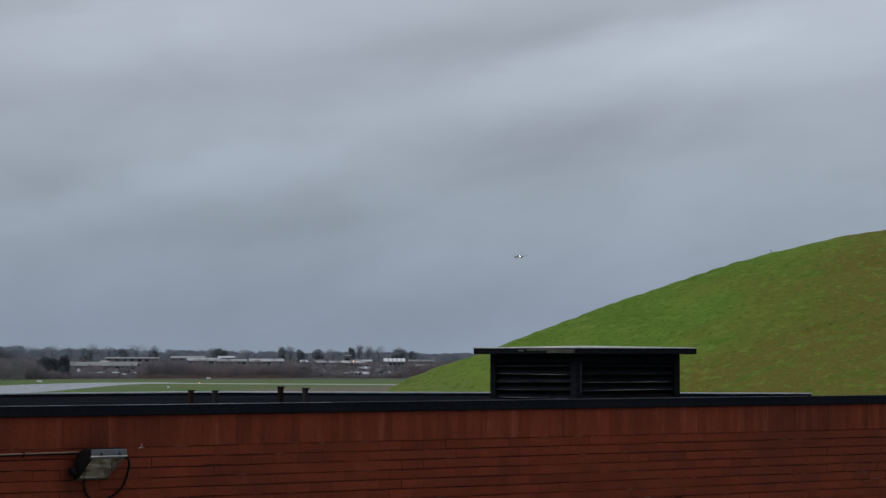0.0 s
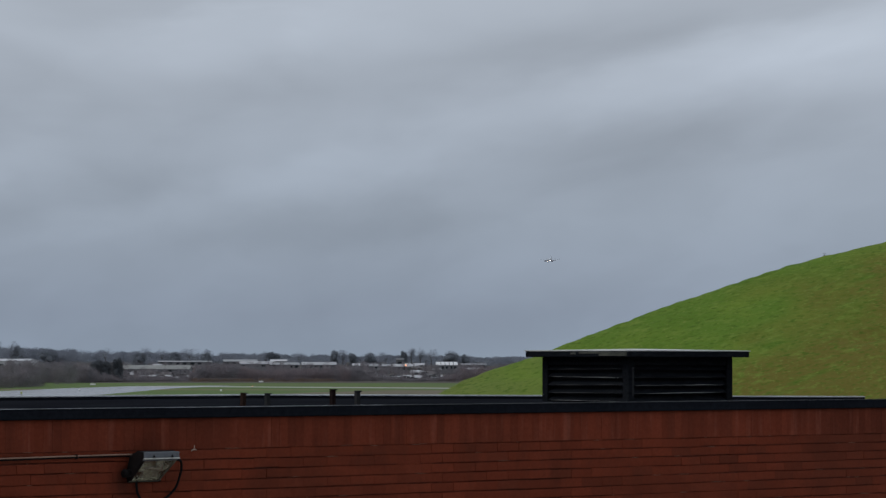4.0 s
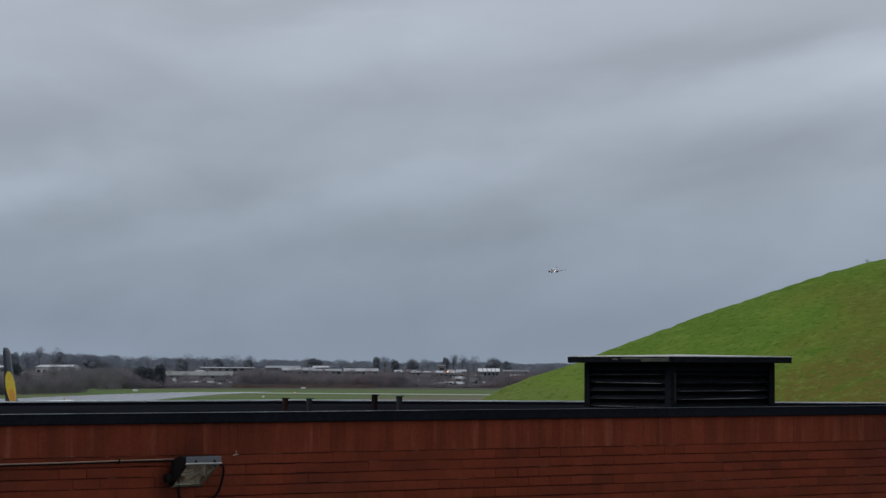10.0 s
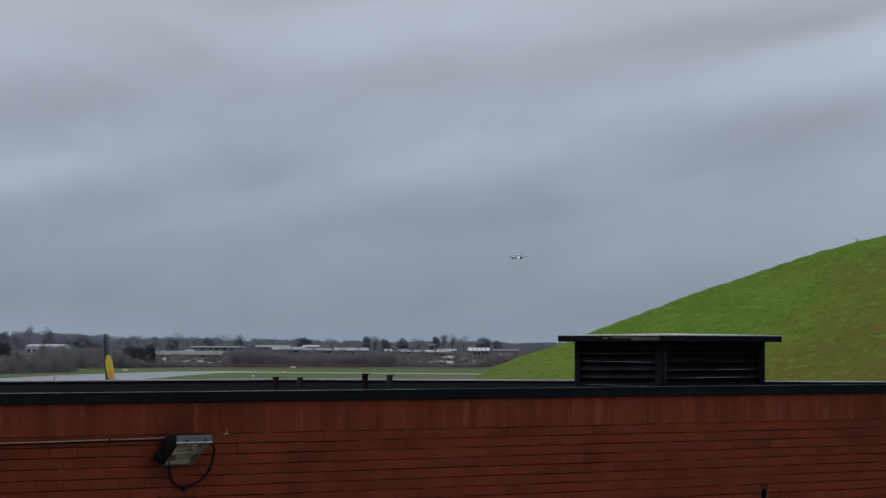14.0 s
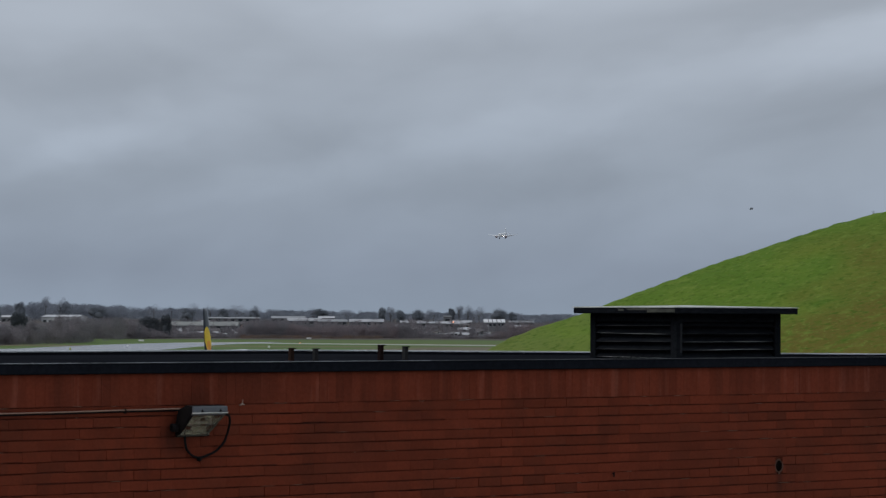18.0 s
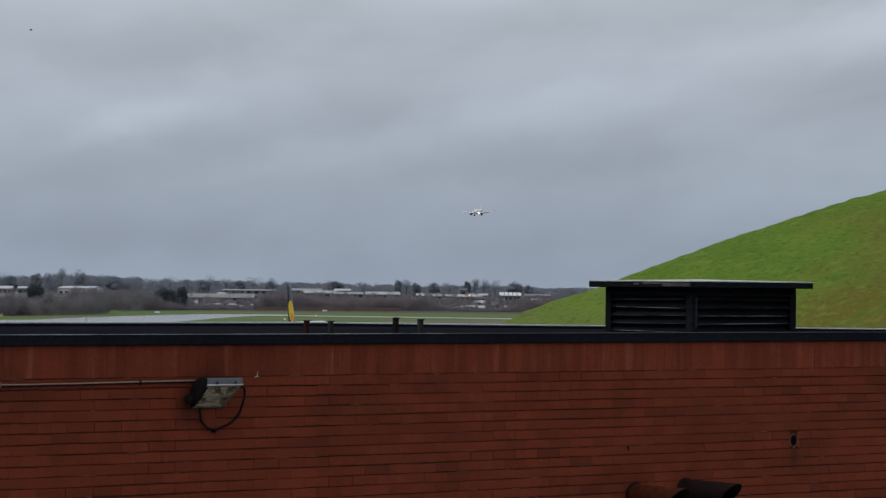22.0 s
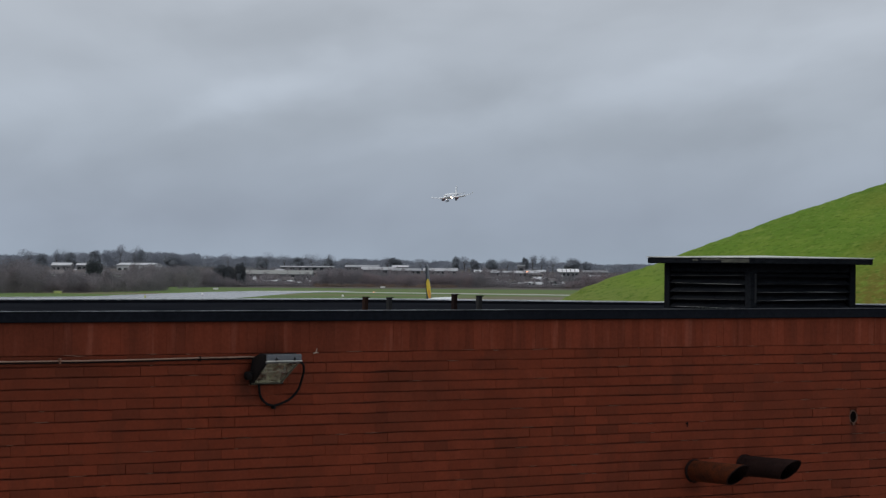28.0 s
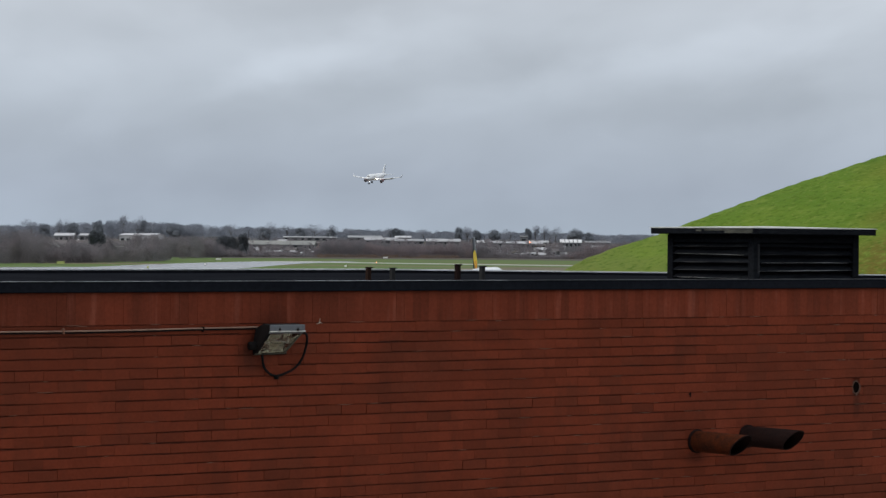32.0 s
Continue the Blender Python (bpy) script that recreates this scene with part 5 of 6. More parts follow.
BIRDS = [make_bird("small dark bird in flapping flight") for _ in range(4)]

# ---------------------------------------------------------------- airfield markers


def marker(x, y, wide, tall, mat, label):
    ob = thing("airfield_sign", pose(x, y, land(x, y)), label, "sign", "marker boards on the airfield")
    bm = bmesh.new()
    box(bm, -wide / 2, wide / 2, -0.15, 0.15, 0.25, 0.25 + tall, 0.03)
    part("board", bm, mat, ob)
    for side in (-1, 1):
        bm = bmesh.new()
        tube(bm, [(side * wide * 0.35, 0, -0.1), (side * wide * 0.35, 0, 0.3)], 0.06, 6)
        part("leg", bm, GALV, ob)


for x, y, wide, tall, mat in ((-101.6, 1279, 2.4, 0.8, WHITE_SIGN), (-35.8, 1040, 0.8, 0.7, WHITE_SIGN), (-29.5, 1450, 2.4, 0.8, WHITE_SIGN), (-143.8, 1063, 3.0, 1.0, YELLOW_SIGN), (-90.5, 1075, 0.5, 0.5, WHITE_SIGN), (-99.6, 954, 0.6, 0.8, YELLOW_SIGN)):
    marker(x, y, wide, tall, mat, "small %s marker board on legs in the airfield grass" % ("white" if mat is WHITE_SIGN else "yellow"))


def lamp_post(x, y, tall, size, label, group=""):
    ob = thing("signal_lamp", pose(x, y, land(x, y)), label, "lamp", group)
    bm = bmesh.new()
    tube(bm, [(0, 0, -0.2), (0, 0, tall)], 0.12, 8, 0.08)
    part("post", bm, GALV, ob)
    bm = bmesh.new()
    bmesh.ops.create_icosphere(bm, subdivisions=2, radius=size, matrix=Matrix.Translation((0, 0, tall + size * 0.8)))
    part("lens", bm, ORANGE_GLOW, ob, "glowing orange lens")


lamp_post(-27.4, 1168, 0.7, 0.20, "glowing orange lamp beside the runway")
lamp_post(56.5, 1840, 5.6, 0.44, "glowing orange signal lamp on a post among the buildings")

# ---------------------------------------------------------------- far town


def shed(x, y, length, depth, eaves, pitch, wall_mat, roof_mat, windows, label, turn=0.0, name="warehouse"):
    """A pitched building, ridge along its length; windows: rows and columns on the side that faces the airfield."""
    ob = thing(name, pose(x, y, land(x, y) - 0.2, 0, 0, turn), label, "building", "buildings beyond the airfield")
    bm = bmesh.new()
    half = length / 2
    end = [(-depth / 2, 0), (depth / 2, 0), (depth / 2, eaves), (0, eaves + pitch - 0.05), (-depth / 2, eaves)]
    loft(bm, [[(s, d, z) for d, z in end] for s in (-half, half)])
    part("wall_shell", bm, wall_mat, ob)
    for side in (-1, 1):
        bm = bmesh.new()
        profile = [(side * (depth / 2 + 0.4), eaves - 0.1), (0, eaves + pitch), (0, eaves + pitch + 0.2), (side * (depth / 2 + 0.4), eaves + 0.12)]
        loft(bm, [[(s, d, z) for d, z in profile] for s in (-half - 0.3, half + 0.3)])
        part("roof_slope", bm, roof_mat, ob)
    rows, cols = windows
    for r in range(rows):
        for c in range(cols):
            s = -half + length * (c + 0.5) / cols
            z = eaves * (r + (0.72 if rows == 1 else 0.5)) / rows
            w, h = min(1.6, length / cols * 0.3), min(0.9, eaves / rows * 0.28)
            bm = bmesh.new()
            box(bm, s - w, s + w, -depth / 2 - 0.06, -depth / 2 + 0.05, z - h, z + h)
            win = part("window", bm, DARK_GLASS, ob)
            bm = bmesh.new()
            box(bm, s - w - 0.1, s + w + 0.1, -depth / 2 - 0.14, -depth / 2 - 0.02, z - h - 0.14, z - h)
            part("sill", bm, WHITE_CLAD, win)
    return ob


LOW, LONGSHED, BLOCK = "low white-clad industrial shed with a pale roof", "long pale-roofed warehouse seen beyond bare trees", "plain grey commercial block with small windows"
shed(-254, 1900, 13, 16, 7.4, 1.6, GREY_CLAD, PALE_ROOF, (1, 4), LOW)
shed(-241, 1905, 7, 10, 7.6, 1.2, GREY_CLAD, PALE_ROOF, (1, 2), BLOCK)
shed(-181.0, 1700, 21.5, 24, 9.7, 1.1, WHITE_CLAD, PALE_ROOF, (1, 6), "large pale hall with a bright white roof", -9)
shed(-140, 1760, 6, 8, 4, 2, WHITE_CLAD, SLATE, (1, 2), "small white cottage with a slate roof", 12, "house")
shed(-113, 1900, 34, 14, 3.4, 1.4, GREY_CLAD, GREY_CLAD, (1, 6), BLOCK)
shed(-101, 2150, 40, 20, 5.3, 0.5, GREY_CLAD, PALE_ROOF, (1, 7), LOW)
shed(-97, 1705, 40, 30, 4.8, 2.2, GREY_CLAD, DEPOT_CLAD, (1, 5), "wide low depot with a grey-green sheet roof")
for x, y in ((-180.5, 1330), (-171.5, 1345), (-167.0, 1330), (-152.5, 1335)):
    shed(x, y, 6.5, 8, 6.4, 2.2, WHITE_CLAD, SLATE, (2, 2), "white two-storey house half hidden by leafless trees", 8, "house")
shed(-60, 2180, 26, 18, 5.2, 1.4, GREY_CLAD, MID_ROOF, (1, 5), LOW)
shed(-44, 2010, 24, 20, 5.0, 1.8, GREY_CLAD, PALE_ROOF, (1, 5), LONGSHED)
shed(-24, 2000, 20, 22, 4.6, 1.5, GREY_CLAD, MID_ROOF, (1, 5), LONGSHED, 2.5)
shed(0, 2000, 24, 22, 4.6, 1.8, GREY_CLAD, PALE_ROOF, (1, 6), LONGSHED, 1.5)
shed(20, 1850, 9, 9, 3.0, 1.2, WHITE_CLAD, PALE_ROOF, (1, 2), LOW)
shed(31, 1960, 15, 18, 4.4, 1.4, GREY_CLAD, PALE_ROOF, (1, 4), LOW)
shed(41, 1900, 14, 20, 4.8, 1.0, GREY_CLAD, MID_ROOF, (1, 5), LONGSHED)
shed(58, 1900, 17, 20, 4.6, 1.4, GREY_CLAD, PALE_ROOF, (1, 6), LONGSHED)
shed(56, 1960, 5, 6, 8.6, 0.8, GREY_CLAD, GREY_CLAD, (2, 1), BLOCK)
shed(76, 1820, 5, 8, 3.6, 0.6, WHITE_CLAD, PALE_ROOF, (1, 2), LOW)
hall = shed(83.5, 1850, 13.5, 14, 6.1, 1.9, GREY_CLAD, BRIGHT_ROOF, (1, 5), "hall with a bright white roof in five bays")
for k in range(4):
    bm = bmesh.new()
    x = -13.8 / 2 + 13.8 * (k + 1) / 5
    loft(bm, [[(q, d, z) for d, z in ((-7.45, 6.15), (-0.05, 8.12), (-0.05, 8.25), (-7.45, 6.28))] for q in (x, x + 0.45)])
    part("roof_gutter", bm, GREY_CLAD, hall, "dark gutter between two roof bays")
shed(100, 1800, 11.5, 12, 3.6, 1.0, WHITE_CLAD, PALE_ROOF, (1, 4), LOW)
shed(112, 2050, 18, 12, 4.0, 1.2, GREY_CLAD, MID_ROOF, (1, 4), LOW)
shed(-30, 2120, 12, 10, 6.0, 1.2, GREY_CLAD, PALE_ROOF, (2, 4), BLOCK)
shed(66, 1990, 16, 12, 4.6, 1.2, WHITE_CLAD, PALE_ROOF, (1, 4), LOW)
rng = random.Random(21)
for k in range(34):
    y = rng.uniform(1610, 1980)
    x = rng.choice((rng.uniform(-118, -74), rng.uniform(-262, -205), rng.uniform(-262, -205), rng.uniform(20, 70))) * y / 1750
    big = rng.uniform(5, 9)
    shed(x, y, big, 7, rng.uniform(2.2, 3.8), rng.uniform(0.9, 1.8), rng.choice((WHITE_CLAD, WHITE_CLAD, HOUSE_BRICK, GREY_CLAD)), rng.choice((SLATE, SLATE, GREY_CLAD, PALE_ROOF)), (1, 2), "small pitched-roof house on the edge of the town", rng.uniform(-25, 25), "house")


def make_car():
    car = thing("car", HOME, "parked car in a far car park", "car", "cars parked beyond the airfield")
    bm = bmesh.new()
    loft(bm, [[(x, -0.85, z) for x, z in ((-2.1, 0.35), (2.1, 0.35), (2.15, 0.75), (1.2, 0.95), (-1.9, 0.98), (-2.15, 0.8))], [(x, 0.85, z) for x, z in ((-2.1, 0.35), (2.1, 0.35), (2.15, 0.75), (1.2, 0.95), (-1.9, 0.98), (-2.15, 0.8))]])
    part("body", bm, CAR_PAINT, car)
    bm = bmesh.new()
    loft(bm, [[(x, side * 0.72, z) for x, z in ((-1.7, 0.96), (1.0, 0.95), (0.35, 1.42), (-1.2, 1.45))] for side in (-1, 1)])
    part("cabin", bm, DARK_GLASS, car)
    bm = bmesh.new()
    box(bm, -1.15, 0.3, -0.66, 0.66, 1.44, 1.50, 0.02)
    part("roof", bm, CAR_PAINT, car)
    for x in (-1.3, 1.3):
        for side in (-1, 1):
            bm = bmesh.new()
            tube(bm, [(x, side * 0.70, 0.32), (x, side * 0.88, 0.32)], 0.32, 10)
            part("wheel", bm, TYRE, car)
    return car


for k in range(56):
    # small white cabins and vans' garages about the car parks
    y = rng.uniform(1560, 1680)
    x = rng.choice((rng.uniform(-112, -66), rng.uniform(-112, -66), rng.uniform(26, 70), rng.uniform(26, 70), rng.uniform(-218, -200))) * y / 1570
    shed(x, y, rng.uniform(2.0, 4.6), 3.0, rng.uniform(1.3, 2.4), rng.uniform(0.2, 0.7), WHITE_CLAD, rng.choice((PALE_ROOF, PALE_ROOF, GREY_CLAD)), (1, 2), "small white cabin at the edge of a car park", rng.uniform(-12, 12), "cabin")


def mast(x, y, tall):
    ob = thing("lamp_mast", pose(x, y, land(x, y) - 0.2), "tall slender grey lamp mast beyond the airfield", "lamp mast", "lamp masts in the town")
    bm = bmesh.new()
    tube(bm, [(0, 0, 0), (0, 0, tall)], 0.16, 8, 0.09)
    part("pole", bm, GALV, ob)
    for side in (-1, 1):
        bm = bmesh.new()
        tube(bm, [(0, 0, tall - 0.1), (side * 0.9, 0, tall + 0.15)], 0.06, 6)
        arm = part("arm", bm, GALV, ob)
        bm = bmesh.new()
        box(bm, side * 0.8 - 0.35, side * 0.8 + 0.35, -0.15, 0.15, tall + 0.10, tall + 0.28, 0.04)
        part("lantern", bm, GALV, arm)


for x, y, tall in ((-124, 1800, 12.5), (-84, 1820, 11.5), (-113, 1790, 8.0), (-92, 1700, 8.5), (60, 1790, 8.0), (26, 1780, 10.5), (69, 1830, 9.0)):
    mast(x, y, tall)

CAR = make_car()
spots = []
for k in range(90):
    zone = rng.choice((0, 0, 1, 1, 1, 2))
    y = rng.uniform(1560, 1690) if zone < 2 else rng.uniform(1540, 1620)
    x = (rng.uniform(-112, -70), rng.uniform(34, 66), rng.uniform(-240, -210))[zone] * y / 1570
    spots.append((x, y, rng.uniform(-20, 20) + rng.choice((0, 0, 90))))
CAR.matrix_world = pose(spots[0][0], spots[0][1], land(*spots[0][:2]), 0, 0, spots[0][2])
for x, y, a in spots[1:]:
    copy_thing(CAR, pose(x, y, land(x, y), 0, 0, a))

# ---------------------------------------------------------------- trees


def crown_points(g, count, wide, tall, low=0.0):
    """Points of an uneven domed crown, made of several lobes, thinner towards its edge."""
    lobes = int(g.integers(4, 8))
    d = g.normal(0, 1, (lobes, 3))
    d /= np.linalg.norm(d, axis=1, keepdims=True)
    middle = d * g.uniform(0.25, 0.6, (lobes, 1)) * (wide, wide, tall * 0.5)
    reach = g.uniform(0.36, 0.62, lobes)
    pick = g.integers(0, lobes, count)
    v = g.normal(0, 1, (count, 3))
    v /= np.linalg.norm(v, axis=1, keepdims=True)
    p = middle[pick] + v * (g.random((count, 1)) ** 0.38 * reach[pick][:, None]) * (wide, wide, tall * 0.5)
    p[:, 2] += tall * 0.5
    p[:, 2] *= tall / p[:, 2].max()
    # twigs and undergrowth below the crown
    skirt = (p[:, 2] < 0.02 * tall) | (g.random(count) < low)
    p[:, 2] = np.where(skirt, g.random(count) ** 1.3 * 0.45 * tall, p[:, 2])
    return p


def scraps_at(g, size):
    count = len(size)
    v = g.normal(0, 1, (count, 3)) * (1, 0.5, 1.2)
    v /= np.linalg.norm(v, axis=1, keepdims=True)
    w = np.cross(v, g.normal(0, 1, (count, 3)))
    w /= np.linalg.norm(w, axis=1, keepdims=True)
    return v * size, w * size * 0.7


def lone_tree(x, y, tall, wide, mat, label, seed, dense, clear):
    """Trunk, limbs and a crown of many small scraps with gaps; clear: the share of the height below the crown."""
    r, g = random.Random(seed), np.random.default_rng(seed)
    ob = thing("tree", pose(x, y, land(x, y) - 0.3), label, "tree", "trees standing above the far woodland")
    bm = bmesh.new()
    tube(bm, [(0, 0, 0), (r.uniform(-0.2, 0.2), 0, tall * 0.3), (r.uniform(-0.4, 0.4), 0, tall * 0.66)], tall * 0.022, 7, tall * 0.008)
    part("trunk", bm, BARK, ob)
    for k in range(8):
        a, h = r.uniform(0, math.tau), tall * r.uniform(0.3, 0.6)
        reach = wide * r.uniform(0.4, 0.75)
        tip = Vector((math.cos(a) * reach, math.sin(a) * reach, min(tall * 0.9, h + tall * r.uniform(0.12, 0.3))))
        bm = bmesh.new()
        tube(bm, [(0, 0, h), tip * 0.5 + Vector((0, 0, h * 0.55)), tip], tall * 0.009, 5, tall * 0.003)
        part("limb", bm, BARK, ob)
    solid_crown = mat in (EVERGREEN, HAZED_EVERGREEN)
    dense = int(dense * (1.6 if solid_crown else 1.5))
    p = crown_points(g, dense, wide * (1.2 if solid_crown and y > 2000 else 1.25 if solid_crown else 1.6), tall * (1 - clear), 0.2 if solid_crown else 0.06)
    p[:, 2] += tall * clear
    a, b = scraps_at(g, g.uniform(0.09, 0.22, (dense, 1)))
    crown = new("crown", quads("crown", p, a, b, mat))
    crown.parent = ob
    if solid_crown:
        # the dense dark mass of twigs inside an evergreen
        bm = bmesh.new()
        for k in range(7):
            q = p[r.randrange(dense)]
            c = Vector((q[0] * 0.5, q[1] * 0.5, tall * (0.25 + 0.55 * clear) + 0.5 * (q[2] - tall * 0.3)))
            bmesh.ops.create_icosphere(bm, subdivisions=2, radius=1.0, matrix=Matrix.Translation(c) @ Matrix.Diagonal((wide * 0.48, wide * 0.48, tall * 0.19, 1)))
        for v in bm.verts:
            v.co += v.co.normalized() * 0.12 * wide * noise.noise(v.co * 0.9)
        part("inner_foliage", bm, mat, ob)


def woodland(name, rows, mat, label, seed, scraps, size):
    """A belt of far trees as loose scraps: rows of x, y, height, half width."""
    g = np.random.default_rng(seed)
    centres, across, up = [], [], []
    for x, y, tall, wide in rows:
        count = int(1.7 * scraps * max(0.4, tall * wide / 36))
        p = crown_points(g, count, wide, tall, 0.16)
        centres.append(p + (x, y, land(x, y) - 0.1))
        a, b = scraps_at(g, g.uniform(0.4, 1.1, (count, 1)) * size)
        across.append(a)
        up.append(b)
    ob = new(name, quads(name, np.concatenate(centres), np.concatenate(across), np.concatenate(up), mat))
    tagged(ob, label, "woodland", kind="stuff")


def fence(x):
    """Where the airfield ends: nearer at one side."""
    return float(np.interp(x, (-175, -156, -139, -124, -121, -95, -60), (1070, 1096, 1138, 1205, 1430, 1490, 1515)))


def fence_tops(x):
    """How high the scrub's tops stand at 1400 m, along the fence."""
    return float(np.interp(x, (-205, -198, -195, -193, -187, -185, -182, -168, -165, -163, -157, -154, -150, -136, -130, -122, -113, -108, -90, -66, -61, -57, -45, -40, -34, 0, 10, 20, 27, 46, 60, 75, 90),
                           (13.9, 13.2, 12.4, 8.0, 8.0, 11.2, 8.0, 8.0, 11.9, 8.4, 8.4, 11.9, 12.2, 11.3, 11.4, 11.9, 9.0, 6.0, 4.2, 4.0, 7.0, 10.6, 11.0, 9.6, 8.0, 8.2, 9.3, 9.4, 5.0, 2.8, 3.4, 8.4, 10.0)))


def hill_tops(x):
    """How high the canopy stands at 2400 m, along the hill."""
    return float(np.interp(x, (-420, -376, -309, -290, -266, -240, -228, -184, -146, -108, -69, -40, -12, 31, 104, 175), (18.8, 19.2, 21.0, 23.1, 23.7, 23.4, 21.8, 20.0, 18.8, 18.6, 17.8, 17.2, 17.0, 16.4, 16.3, 15.1)))


def belt(seed, count, x0, x1, deep, low, wide=3.0, edge=None):
    """Trees behind the fence, or behind edge; low: the least share of the full height."""
    r = random.Random(seed)
    rows = []
    for k in range(count):
        x = r.uniform(x0, x1)
        y = (edge or fence(x)) + 2 + deep * r.random() ** 1.3
        top = 12 + (fence_tops(x * 1400 / y) - 12) * y / 1400
        rows.append((x, y, max(1.2, (top - land(x, y)) * (low + (1.03 - low) * r.random() ** 0.8)), wide * r.uniform(0.6, 1.75)))
    return rows


def hill_belt(seed, count, x0, x1, y0, y1, drop, wide):
    r = random.Random(seed)
    rows = []
    for k in range(count):
        x, y = r.uniform(x0, x1), r.uniform(y0, y1)
        top = 12 + (hill_tops(x * 2400 / y) - 12) * y / 2400
        rows.append((x, y, max(3.0, top - land(x, y) - drop * (0.75 * r.random() ** 1.2 + 0.5 * max(0.0, noise.noise((x * 0.035, 0.5, seed))))), wide * r.uniform(0.7, 1.4)))
    return rows


def town_belt(seed, count):
    r = random.Random(seed)
    rows = []
    for k in range(count):
        x, y = r.uniform(-330, 140), 1560 + 490 * r.random() ** 1.4
        rows.append((x, y, 3.4 + 4.6 * r.random(), r.uniform(2.0, 4.5)))
    for k in range(44):
        # taller ones close before the long roofs
        rows.append((r.uniform(-100, 110), r.uniform(1830, 1960), r.uniform(5.0, 8.6), r.uniform(1.8, 4.2)))
    for k in range(46):
        # a broken line of small trees before the depot and its yard
        y = r.uniform(1600, 1680)
        rows.append((r.uniform(-118, -70) * y / 1690, y, r.uniform(2.6, 6.4), r.uniform(0.9, 2.6)))
    return rows


# scrub and wood along the airfield fence, taller at one end
woodland("fence_wood", belt(31, 150, -215, -148, 120, 0.5, 4.8), TWIG, "brown leafless wood along the airfield fence", 1, 640, 0.16)
woodland("fence_scrub", belt(32, 150, -152, -108, 100, 0.45, 4.2), TWIG, "brown leafless scrub along the airfield fence", 2, 640, 0.16)
woodland("fence_copse", belt(42, 90, -158, -116, 90, 0.45, 4.2, 1425), TWIG, "brown leafless copse behind the airfield fence", 12, 640, 0.16)
woodland("fence_hedge", belt(33, 110, -112, -62, 60, 0.35, 3.0), TWIG, "low brown hedge along the airfield fence", 3, 600, 0.15)
woodland("fence_thicket", belt(34, 46, -64, -40, 70, 0.5, 3.8), TWIG, "brown leafless thicket by the airfield fence", 4, 640, 0.16)
woodland("red_scrub", belt(35, 150, -44, 16, 60, 0.5, 3.4), RED_TWIG, "reddish-brown winter scrub along the airfield fence", 5, 640, 0.16)
rng = random.Random(77)
woodland("bracken", [(x, fence(x) - rng.uniform(0, 14), rng.uniform(1.0, 2.1), rng.uniform(2.5, 5.0)) for x in (rng.uniform(-66, 8) for k in range(44))], BRACKEN, "low russet bracken in front of the scrub", 13, 500, 0.16)
woodland("low_scrub", belt(36, 130, 6, 72, 60, 0.4, 3.0), TWIG, "low brown scrub along the airfield fence", 6, 600, 0.16)
woodland("end_wood", belt(37, 110, 62, 150, 140, 0.55, 4.4), RED_TWIG, "brown leafless wood at the end of the airfield", 7, 600, 0.18)
woodland("town_trees", town_belt(38, 560), TWIG, "leafless trees standing between the town buildings", 8, 360, 0.19)
woodland("hill_wood", hill_belt(39, 210, -480, 260, 2300, 2480, 8.0, 8.5), HAZED_TWIG, "grey winter woodland along the far hill", 9, 330, 0.26)
woodland("hill_wood_high", hill_belt(40, 230, -500, 280, 2480, 2750, 6.0, 8.5), HAZED_TWIG, "taller grey winter woodland along the far hill", 10, 330, 0.28)
woodland("horizon_wood", hill_belt(41, 200, -700, 500, 3300, 3800, 6.0, 13), HAZED_TWIG, "hazy woodland on the horizon", 11, 120, 0.5)

# single trees that stand out: x, y, height, half width, crown's clear share, scraps
PINE, BROAD, BARE = "dark pine standing above the woodland", "broad dark evergreen tree standing above the woodland", "leafless tree standing above the woodland"
near_trees = ((-160.5, 1300, 13.6, 4.2, 0.0, 6500, "dense dark rounded evergreen tree at the airfield edge"), (-114.3, 1490, 12.0, 5.0, 0.0, 6200, "dense dark evergreen clump at the airfield edge"),
              (-104.8, 1490, 13.0, 3.0, 0.0, 4600, "upright dark evergreen tree at the airfield edge"))
dark_trees = ((-36.3, 2292, 12.3, 6.2, 0.1, BROAD), (12.4, 2292, 13.6, 4.2, 0.25, PINE), (41.5, 2292, 12.1, 5.6, 0.15, BROAD), (68.8, 2292, 13.2, 3.2, 0.3, PINE), (106, 2292, 13.4, 8.0, 0.35, "flat-topped dark pine standing above the woodland"),
              (119.4, 2292, 10.4, 4.0, 0.2, "small dark evergreen on the far hill"), (26.6, 2292, 11.4, 4.0, 0.1, BROAD), (-279.6, 2292, 16.7, 5.0, 0.2, BROAD), (-218.7, 2292, 14.9, 8.0, 0.05, BROAD), (-299.2, 2292, 14.5, 6.5, 0.05, BROAD), (-323.5, 2292, 13.6, 6.0, 0.05, BROAD),
              (-243.6, 2292, 17, 7.0, 0.05, BROAD), (-145.8, 2292, 12.5, 5.5, 0.05, BROAD), (-116, 2292, 12.2, 6.0, 0.05, BROAD), (-91.9, 2292, 11.7, 4.6, 0.1, BROAD))
